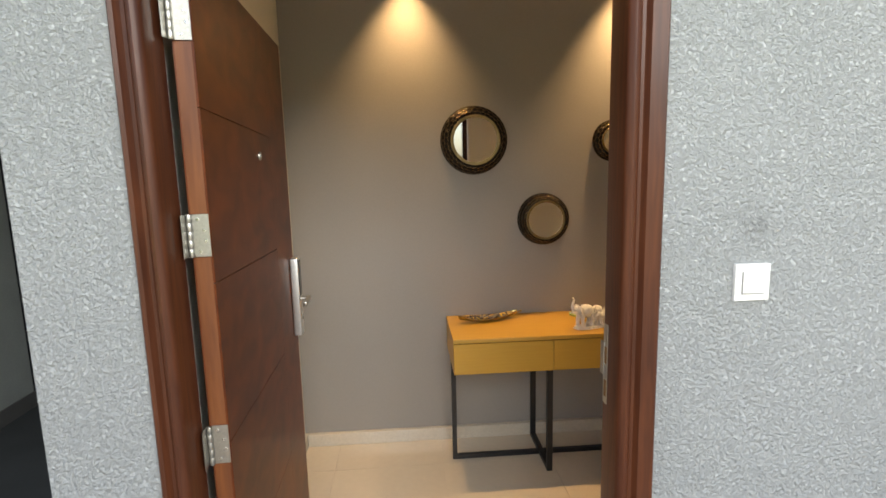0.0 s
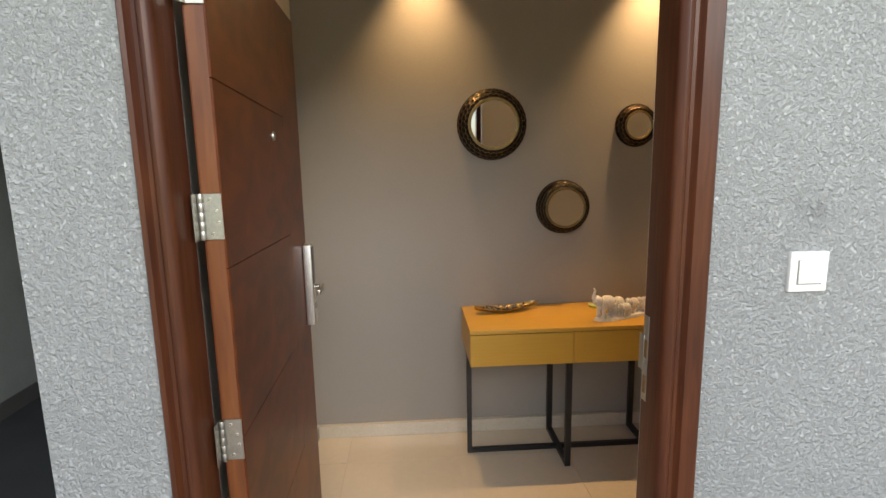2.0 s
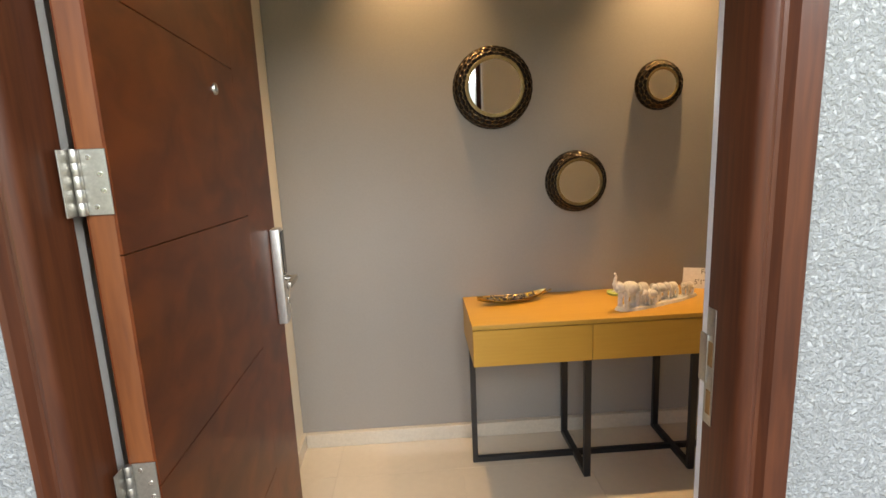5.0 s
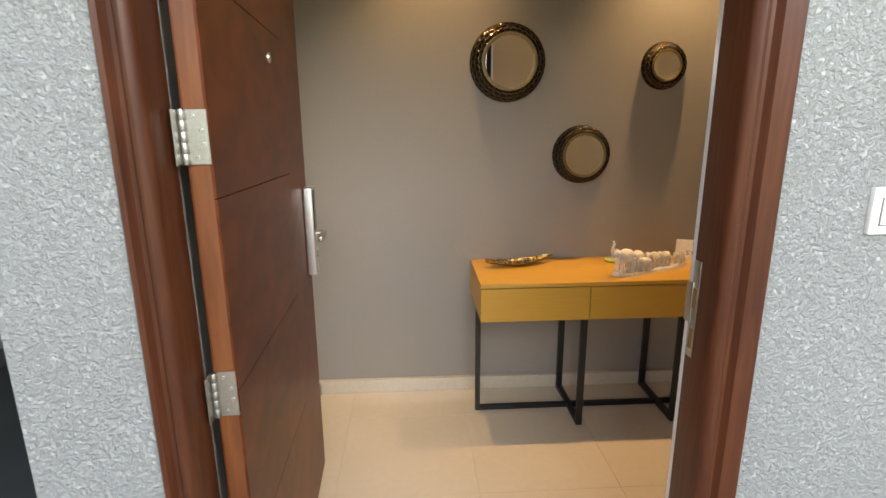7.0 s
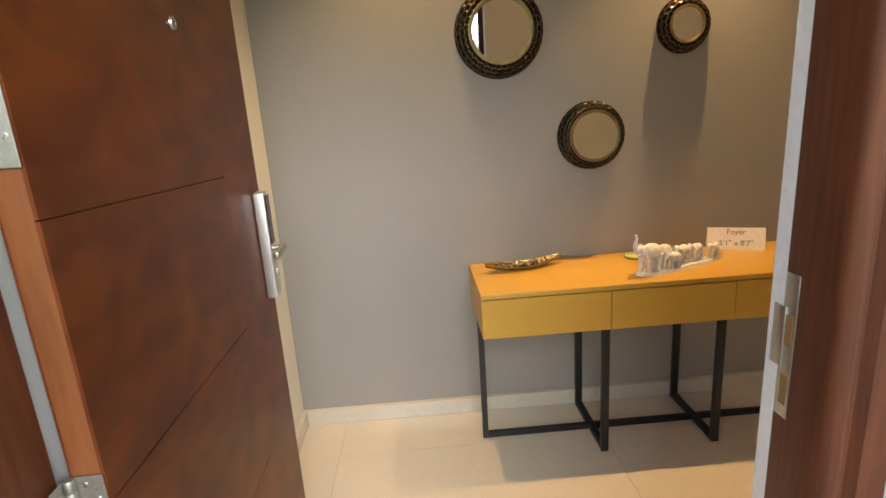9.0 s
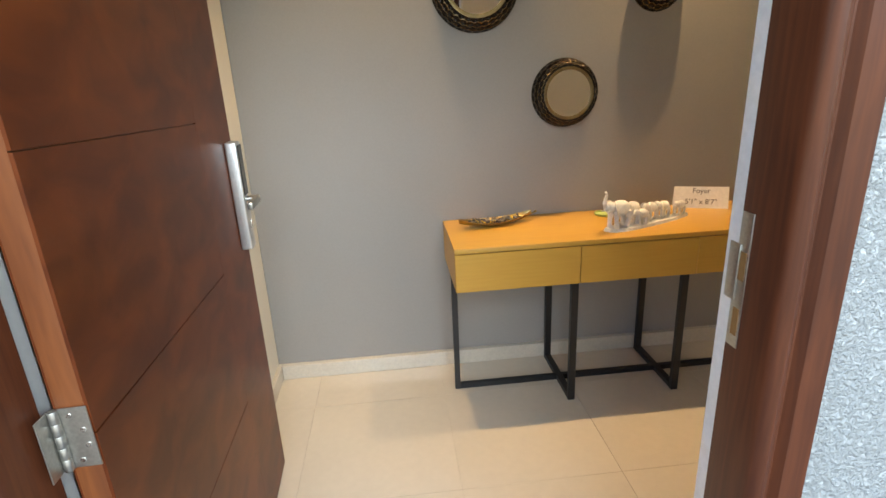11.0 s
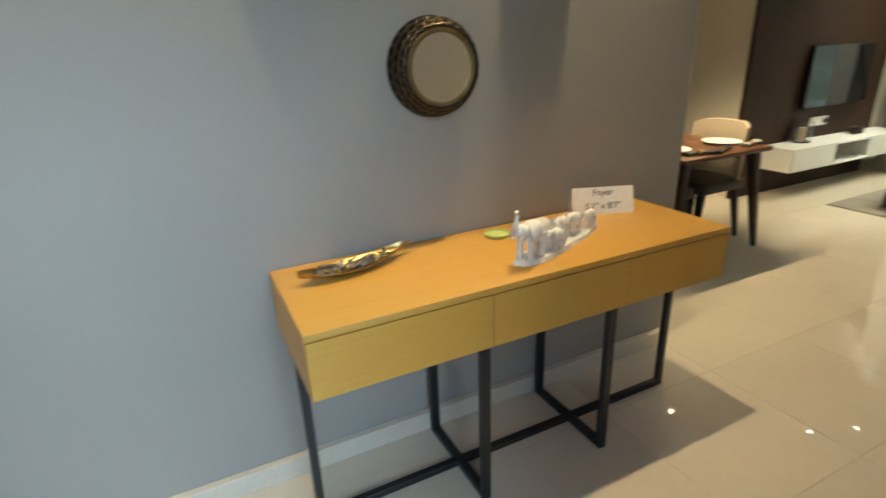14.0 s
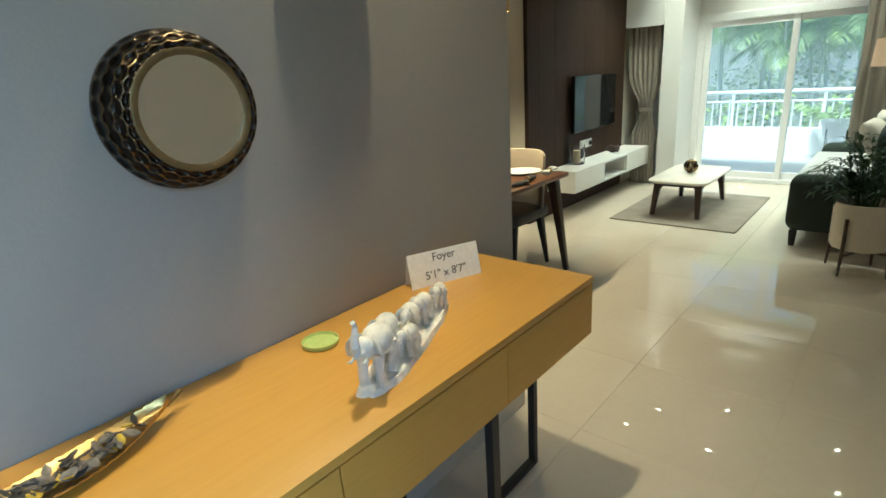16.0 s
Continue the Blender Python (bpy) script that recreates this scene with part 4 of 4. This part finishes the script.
def sofa():
    s = thing("sofa", "dark green velvet sofa with low rounded arms on short black legs", "sofa", pose(0, 0, 0))
    x0, x1, yf, yb = 5.0, 6.95, 2.655, 1.78
    for a, b in ((x0, x0 + 0.20), (x1 - 0.20, x1)):
        part("armrest", box_bm(a, b, yb, yf, 0.12, 0.525, 0.07, 5), SOFAFAB, s)
    part("base", box_bm(x0 + 0.201, x1 - 0.201, yb + 0.05, yf - 0.02, 0.14, 0.29, 0.02, 2), SOFAFAB, s)
    part("backrest", box_bm(x0 + 0.201, x1 - 0.201, yb, yb + 0.24, 0.14, 0.80, 0.06, 4), SOFAFAB, s)
    mid = (x0 + x1) / 2
    for a, b in ((x0 + 0.202, mid - 0.002), (mid + 0.002, x1 - 0.202)):
        part("seat_cushion", box_bm(a, b, yb + 0.22, yf + 0.01, 0.2905, 0.44, 0.045, 4), SOFAFAB, s)
        part("back_cushion", box_bm(a + 0.01, b - 0.01, yb + 0.23, yb + 0.43, 0.43, 0.83, 0.07, 4), SOFAFAB, s)
    for lx in (x0 + 0.06, x1 - 0.06):
        for ly in (yf - 0.06, yb + 0.06):
            part("leg", leg_bm((lx, ly, 0.1215), (lx, ly, 0.0), 0.026, 0.018), BLACKMETAL, s)


sofa()
solo("throw_blanket", box_bm(5.28, 6.70, 2.08, 2.669, 0.4405, 0.462, 0.009, 2), GREYFAB, "light grey throw spread over the sofa seat", "throw")
solo("scatter_cushion", cushion_bm(0.44, 0.44, 0.16), CUSHION, "off-white scatter cushion leaning on the sofa back", "cushion", pose(6.35, 2.13, 0.655, 66, 0, 8), "cushions on the sofa")
solo("scatter_cushion", cushion_bm(0.42, 0.42, 0.15), CUSHION, "off-white scatter cushion leaning on the sofa back", "cushion", pose(5.75, 2.20, 0.655, 64, 0, -6), "cushions on the sofa")


def pot_plant():
    cx, cy = 4.67, 2.19
    t = thing("planter", "cream ceramic planter on a slim dark wooden stand", "planter", pose(cx, cy, 0))
    part("pot", lathe_bm([(0, 0.155), (0.12, 0.155), (0.150, 0.165), (0.160, 0.19), (0.165, 0.455), (0.158, 0.458), (0.150, 0.45), (0.147, 0.40), (0, 0.40)], 48), POT, t)
    part("soil", lathe_bm([(0, 0.412), (0.08, 0.41), (0.146, 0.404)], 24), SOIL, t)
    for k in range(4):
        a = radians(45 + 90 * k + 20)
        p = Vector((math.cos(a), math.sin(a), 0))
        part("stand_leg", tube_bm([p * 0.175 + Vector((0, 0, 0.37)), p * 0.172 + Vector((0, 0, 0.13)), p * 0.178], [0.011, 0.011, 0.007], 10), WALNUT, t)
    for k in range(2):
        a = radians(45 + 90 * k + 20)
        p = Vector((math.cos(a), math.sin(a), 0)) * 0.168
        part("stand_rail", tube_bm([p + Vector((0, 0, 0.145 - 0.017 * k)), -p + Vector((0, 0, 0.145 - 0.017 * k))], 0.008, 8), WALNUT, t)
    pl = thing("potted_plant", "bushy dark green plant with drooping narrow leaves in the planter", "plant", pose(cx, cy, 0.412))
    rnd = random.Random(11)
    leaves = bmesh.new()
    for s in range(46):
        a = rnd.uniform(0, 2 * math.pi)
        reach, hgt = rnd.uniform(0.05, 0.29), rnd.uniform(0.16, 0.50)
        r0 = rnd.uniform(0.0, 0.09)
        pts = []
        for i in range(7):
            q = i / 6
            rr = r0 + reach * q ** 1.3
            pts.append(Vector((rr * math.cos(a + 0.3 * q), rr * math.sin(a + 0.3 * q), hgt * (1.35 * q - 0.45 * q * q) if reach < 0.2 else hgt * (1.6 * q - 0.95 * q * q))))
        part("stem", tube_bm(pts, [0.003, 0.003, 0.0026, 0.0022, 0.0018, 0.0014, 0.001], 5), LEAF, pl)
        for i in range(2, 7):
            for sd in (-1, 1, 0):
                d = (pts[i] - pts[i - 1]).normalized()
                side = d.cross(Vector((0, 0, 1))).normalized()
                out = (d * 0.7 + side * sd * rnd.uniform(0.5, 1.1) + Vector((rnd.uniform(-.2, .2), rnd.uniform(-.2, .2), rnd.uniform(-0.35, 0.35)))).normalized()
                ln, wd = rnd.uniform(0.05, 0.10), rnd.uniform(0.008, 0.014)
                wv = out.cross(Vector((0, 0, 1))).normalized() * wd
                b0 = pts[i]
                m1 = b0 + out * ln * 0.45 + Vector((0, 0, 0.006))
                tip = b0 + out * ln + Vector((0, 0, -0.02))
                v = [leaves.verts.new(p) for p in (b0, m1 + wv, tip, m1 - wv, m1 - Vector((0, 0, 0.004)))]
                leaves.faces.new((v[0], v[1], v[4]))
                leaves.faces.new((v[1], v[2], v[4]))
                leaves.faces.new((v[2], v[3], v[4]))
                leaves.faces.new((v[3], v[0], v[4]))
    part("foliage", leaves, LEAF, pl)


pot_plant()

lamp = thing("floor_lamp", "floor lamp with a peach drum shade on a slim dark pole", "floor lamp", pose(7.08, 2.22, 0))
part("base", lathe_bm([(0, 0), (0.13, 0), (0.13, 0.012), (0.02, 0.022), (0, 0.022)], 32), BLACKMETAL, lamp)
part("pole", tube_bm([(0, 0, 0.02), (0, 0, 1.30)], 0.009, 10), BLACKMETAL, lamp)
part("shade", lathe_bm([(0.185, 1.20), (0.188, 1.20), (0.175, 1.44), (0.172, 1.44)], 40, True), SHADE, lamp, "peach fabric drum shade")


def curtain_bm(y0, y1, z0, z1, x, folds, depth, tie=None, tie_y=None, tie_w=0.09):
    """A hanging sheet with folds along y; gathered at height tie."""
    bm = bmesh.new()
    nu, nv = folds * 8, 36
    layers = []
    for off in (0.0, 0.004):
        rows = []
        for j in range(nv + 1):
            z = z0 + (z1 - z0) * j / nv
            g = 0.0
            if tie is not None:
                g = math.exp(-((z - tie) / 0.24) ** 2) if z > tie else max(math.exp(-((z - tie) / 0.30) ** 2), 0.45)
            row = []
            for i in range(nu + 1):
                s = i / nu
                y = y0 + (y1 - y0) * s
                if tie is not None:
                    y = y * (1 - g) + (tie_y + (s - 0.5) * tie_w * 2) * g
                dd = depth * (0.75 + 0.25 * math.sin(3.1 * s * folds)) * (1 - 0.35 * g)
                row.append(bm.verts.new((x + off + dd * math.sin(2 * math.pi * folds * s + 0.5 * math.sin(2.2 * z)), y, z)))
            rows.append(row)
        layers.append(rows)
        for a, b in zip(rows, rows[1:]):
            for i in range(nu):
                bm.faces.new((a[i], a[i + 1], b[i + 1], b[i]) if off else (a[i], b[i], b[i + 1], a[i + 1]))
    f, g2 = layers
    for i in range(nu):
        for j in (0, nv):
            bm.faces.new((f[j][i], f[j][i + 1], g2[j][i + 1], g2[j][i]))
    for j in range(nv):
        for i in (0, nu):
            bm.faces.new((f[j][i], f[j + 1][i], g2[j + 1][i], g2[j][i]))
    return bm


cu = thing("curtain", "grey taupe floor-length curtain gathered by a tieback", "curtain", group="curtains at the balcony door")
part("drape", curtain_bm(4.205, 4.60, 0.01, 1.741, 6.83, 7, 0.022, 0.85, 4.37, 0.07), CURTAIN, cu)
part("tieback", lathe_bm([(0.072, -0.02), (0.078, -0.02), (0.078, 0.02), (0.072, 0.02)], 28, True), CURTAIN, cu, at=pose(6.832, 4.37, 0.86) @ Matrix.Diagonal((0.55, 1.05, 1, 1)))
cu2 = thing("curtain", "grey taupe floor-length curtain hanging straight", "curtain", group="curtains at the balcony door")
part("drape", curtain_bm(1.75, 2.50, 0.01, 1.95, 7.20, 10, 0.022), CURTAIN, cu2)
part("rail", tube_bm([(7.2, 1.6, 1.955), (7.2, 2.55, 1.955)], 0.009, 8), BLACKMETAL, cu2)
ac = thing("ceiling_vent", "dark slotted air vent high on the window wall", "vent", pose(7.299, 3.0, 2.08))
part("backing", box_bm(-0.006, 0, -0.72, 0.72, -0.05, 0.05), BLACKMETAL, ac)
for k in range(5):
    part("slat", box_bm(-0.016, -0.0065, -0.715, 0.715, -0.046 + k * 0.02, -0.038 + k * 0.02), STEEL, ac)

# sliding balcony door
win = tagged(new("window_1"), "white framed two-leaf sliding balcony door", "sliding door", kind="structure")
wx = WINX - 0.01
part("window_frame", join_bm(box_bm(wx, wx + 0.12, WY1 - 0.055, WY1 + 0.02, 0.0, WZ1 + 0.02, 0.003, 1)), UPVC, win)
part("window_frame", box_bm(wx, wx + 0.12, WY0 - 0.02, WY0 + 0.055, 0.0, WZ1 + 0.02, 0.003, 1), UPVC, win)
part("window_frame", box_bm(wx, wx + 0.12, WY0 + 0.0555, WY1 - 0.0555, WZ1 - 0.06, WZ1 + 0.02, 0.003, 1), UPVC, win)
part("track", box_bm(wx, wx + 0.12, WY0 + 0.0555, WY1 - 0.0555, 0.0, 0.045, 0.003, 1), UPVC, win)
for a, b, dx in ((WY0 + 0.056, 3.10, 0.062), (3.04, WY1 - 0.056, 0.02)):
    sash = part("sash", join_bm(box_bm(wx + dx, wx + dx + 0.036, a, a + 0.06, 0.046, WZ1 - 0.061, 0.002, 1), box_bm(wx + dx, wx + dx + 0.036, b - 0.06, b, 0.046, WZ1 - 0.061, 0.002, 1), box_bm(wx + dx, wx + dx + 0.036, a + 0.0605, b - 0.0605, 0.046, 0.12, 0.002, 1), box_bm(wx + dx, wx + dx + 0.036, a + 0.0605, b - 0.0605, WZ1 - 0.12, WZ1 - 0.061, 0.002, 1)), UPVC, win)
    pane = part("pane", box_bm(wx + dx + 0.014, wx + dx + 0.020, a + 0.061, b - 0.061, 0.121, WZ1 - 0.121), PANE, sash)
    pane.visible_shadow = False

# ceiling downlights, with fittings for the added hall lamps too
for k, (lx, ly) in enumerate(FOYER_LIGHTS + ROOM_LIGHTS + HALL_EXTRA_LIGHTS):
    d = thing("downlight", "small round white recessed ceiling downlight, lit", "downlight", pose(lx, ly, CEIL), "recessed ceiling downlights")
    part("trim_ring", lathe_bm([(0.027, 0.0), (0.045, 0.0), (0.045, -0.004), (0.027, -0.006)], 28, True), PLASTIC, d)
    part("lamp_face", lathe_bm([(0, -0.001), (0.020, -0.001), (0.020, 0.0), (0, 0.0)], 20), BULB, d, "lit lamp face")

# ---- balcony and garden ----
structure("balcony_floor", box_bm(WINX + 0.2, 9.9, 0.5, 5.5, -0.2, -0.03), BALCTILE, "grey balcony floor tiles", "floor")
structure("balcony_parapet", box_bm(9.7, 9.85, 0.5, 5.5, -0.03, 0.345, 0.004), PARAPET, "low white balcony parapet", "parapet")
structure("balcony_side_1", box_bm(WINX + 0.2, 9.85, 5.5, 5.65, -0.2, 3.0), PARAPET, "white side wall of the balcony")
structure("balcony_ceiling", box_bm(WINX + 0.2, 7.7, 0.5, 5.5, CEIL, CEIL + 0.15), WHITE, "white balcony soffit", "ceiling")
rail = thing("balcony_railing", "white painted metal railing on the low balcony parapet", "railing", pose(9.78, 0, 0))
part("top_rail", tube_bm([(0, 0.6, 0.855), (0, 5.45, 0.855)], 0.028, 12), PARAPET, rail)
part("middle_rail", tube_bm([(0, 0.6, 0.72), (0, 5.45, 0.72)], 0.014, 10), PARAPET, rail)
for k in range(41):
    part("baluster", box_bm(-0.008, 0.008, 0.62 + k * 0.118, 0.638 + k * 0.118, 0.345, 0.72), PARAPET, rail)
for k in range(5):
    part("post", box_bm(-0.02, 0.02, 0.65 + k * 1.15, 0.69 + k * 1.15, 0.345, 0.83, 0.003, 1), PARAPET, rail)
bp = thing("balcony_planter", "white pot on a wire stand with a yellow-green palm", "planter", pose(9.30, 2.78, -0.03))
part("pot", lathe_bm([(0, 0.30), (0.09, 0.30), (0.12, 0.33), (0.165, 0.52), (0.175, 0.52), (0.175, 0.56), (0.155, 0.56), (0.15, 0.50), (0, 0.49)], 32), PARAPET, bp)
for k in range(3):
    a = radians(120 * k + 30)
    part("stand_leg", tube_bm([(0.14 * math.cos(a), 0.14 * math.sin(a), 0.42), (0.15 * math.cos(a), 0.15 * math.sin(a), 0.0)], 0.008, 8), BLACKMETAL, bp)


def frond_into(bm, root, a, length, rise, droop, rnd, leaflets=22, width=0.035):
    prev = root
    d2 = Vector((math.cos(a), math.sin(a), 0))
    side = Vector((-math.sin(a), math.cos(a), 0))
    for i in range(1, leaflets + 1):
        s = i / leaflets
        p = root + d2 * length * s * (1 - 0.12 * s) + Vector((0, 0, rise * s - droop * s * s))
        u = (p - prev).normalized()
        wv = side * 0.012 * (1 - s * 0.7)
        v = [bm.verts.new(q) for q in (prev - wv, prev + wv, p + wv, p - wv)]
        bm.faces.new(v)
        ll = length * 0.36 * math.sin(math.pi * min(1, 0.15 + 0.85 * s)) ** 0.7 + 0.05
        for sd in (-1, 1):
            out = (side * sd * 0.85 + u * 0.65 + Vector((0, 0, rnd.uniform(-0.45, 0.05)))).normalized()
            tip = p + out * ll + Vector((0, 0, -0.18 * ll))
            mid = p + out * ll * 0.5
            ww = u * width * 0.5
            q = [bm.verts.new(c) for c in (p, mid + ww, tip, mid - ww)]
            bm.faces.new(q)
        prev = p


def palm(x, y, h, lean, spread, seed, fronds=13):
    rnd = random.Random(seed)
    t = thing("palm_tree", "palm tree with a pale ringed trunk and arching green fronds", "tree", pose(x, y, -0.5), "palms beyond the balcony")
    pts = [Vector((lean * 0.4 * (i / 10) ** 2, lean * (i / 10) ** 1.6, h * i / 10)) for i in range(11)]
    part("trunk", tube_bm(pts, [0.034 - 0.012 * i / 10 for i in range(11)], 12), TRUNK, t)
    bm = bmesh.new()
    for k in range(fronds):
        a = 2 * math.pi * k / fronds + rnd.uniform(-0.25, 0.25)
        frond_into(bm, pts[-1] + Vector((0, 0, rnd.uniform(-0.1, 0.15))), a, spread * rnd.uniform(0.8, 1.15), rnd.uniform(0.4, 1.4), rnd.uniform(0.8, 1.6), rnd)
    part("crown", bm, PALM, t)


fr = bmesh.new()
rnd = random.Random(3)
for k in range(9):
    frond_into(fr, Vector((0, 0, 0.48)), 2 * math.pi * k / 9, 0.5, rnd.uniform(0.3, 0.6), rnd.uniform(0.2, 0.5), rnd, 14, 0.03)
part("fronds", fr, PALM, bp, "yellow-green palm fronds")

rnd = random.Random(21)
spots = [(12.2, 4.9, 2.6, 0.15), (12.9, 4.4, 2.3, -0.2), (12.4, 3.9, 2.7, 0.1), (13.3, 3.5, 2.2, 0.25), (12.6, 3.2, 2.9, -0.3), (13.6, 2.8, 2.5, 0.2),
         (12.3, 2.5, 2.4, -0.35), (13.0, 2.0, 2.8, 0.3), (12.5, 1.4, 2.4, 0.1), (14.3, 4.2, 3.2, 0.2), (14.6, 3.0, 3.4, -0.2), (14.2, 5.4, 3.0, 0.1), (14.5, 1.7, 3.2, 0.2), (12.7, 5.6, 2.6, 0.2)]
for k, (px, py, hh, ln) in enumerate(spots):
    palm(px, py, hh + 0.2, ln, rnd.uniform(1.0, 1.5), 100 + k)
for k in range(16):
    palm(rnd.uniform(11.6, 14.8), 0.6 + k * 0.36 + rnd.uniform(-0.1, 0.1), rnd.uniform(2.0, 3.1), rnd.uniform(-0.4, 0.4), rnd.uniform(0.8, 1.3), 200 + k, 13)


def shrubs():
    rnd = random.Random(5)
    verts, faces = [], []
    for k in range(9500):
        x = rnd.uniform(11.0, 16.0)
        y = rnd.uniform(-1.5, 8.5)
        top = 0.70 + 0.50 * noise.noise(Vector((x * 0.9, y * 0.9, 0))) + (0.35 if x > 13.5 else 0.0)
        z = -0.5 + rnd.uniform(0, 1) ** 0.6 * (top + 0.5)
        a, tl, s = rnd.uniform(0, 6.28), rnd.uniform(-0.7, 0.7), rnd.uniform(0.06, 0.15)
        d = Vector((math.cos(a), math.sin(a), tl)).normalized() * s
        w = Vector((-math.sin(a), math.cos(a), rnd.uniform(-.4, .4))) * s * 0.32
        p = Vector((x, y, z))
        n0 = len(verts)
        verts += [p, p + d * 0.5 + w, p + d, p + d * 0.5 - w]
        faces.append((n0, n0 + 1, n0 + 2, n0 + 3))
    me = bpy.data.meshes.new("shrubs")
    me.from_pydata(verts, [], faces)
    me.materials.append(PALM)
    tagged(new("shrubs", me), "dense low green garden shrubs beyond the balcony", "shrubs", kind="stuff")


shrubs()
structure("ground", box_bm(-60, 120, -90, 90, -0.9, -0.5), GRASS, "green garden lawn", "ground")
structure("compound_wall", box_bm(17.0, 17.2, -20, 30, -0.5, 2.0), FARWALL, "dull grey compound wall behind the palms", "wall")


def canopy():
    """Leaf masses of the tall trees behind the palms."""
    rnd = random.Random(8)
    verts, faces = [], []
    centres = [(rnd.uniform(17.8, 20), rnd.uniform(-5, 13), rnd.uniform(2.2, 11.0), rnd.uniform(0.9, 1.7)) for _ in range(46)]
    for cx, cy, cz, r in centres:
        for _ in range(240):
            d = Vector((rnd.gauss(0, 1), rnd.gauss(0, 1), rnd.gauss(0, 0.8))).normalized() * r * rnd.uniform(0.5, 1.05)
            p = Vector((cx, cy, cz)) + d
            a, s = rnd.uniform(0, 6.28), rnd.uniform(0.12, 0.26)
            u = Vector((math.cos(a), math.sin(a), rnd.uniform(-0.8, 0.4))).normalized() * s
            w = Vector((-math.sin(a), math.cos(a), rnd.uniform(-.5, .5))) * s * 0.35
            n0 = len(verts)
            verts += [p, p + u * 0.5 + w, p + u, p + u * 0.5 - w]
            faces.append((n0, n0 + 1, n0 + 2, n0 + 3))
    me = bpy.data.meshes.new("tree_canopy")
    me.from_pydata(verts, [], faces)
    me.materials.append(PALM)
    tagged(new("tree_canopy", me), "dense green tree foliage above the compound wall", "foliage", kind="stuff")


canopy()

# ---- floor tiles ----
floor = structure("floor", box_bm(-0.63, 7.5, 1.453, 6.1, -0.15, -0.003), GROUT, "glossy beige floor tiles with fine joints", "floor")
xs = [-0.41] + [-0.20 + 0.6 * k for k in range(13)] + [7.29]
ys = [1.46] + [1.68 + 0.6 * k for k in range(8)] + [6.0]
cache = {}
for a, b in zip(xs, xs[1:]):
    for c, d in zip(ys, ys[1:]):
        w, h = round(b - a, 3), round(d - c, 3)
        if (w, h) not in cache:
            cache[w, h] = mesh_of("tile", box_bm(-w / 2 + 0.0006, w / 2 - 0.0006, -h / 2 + 0.0006, h / 2 - 0.0006, -0.003, 0.0, 0.0004, 1), TILE, smooth=False)
        ob = new("tile", cache[w, h])
        ob.parent = floor
        ob.matrix_basis = pose((a + b) / 2, (c + d) / 2, 0)
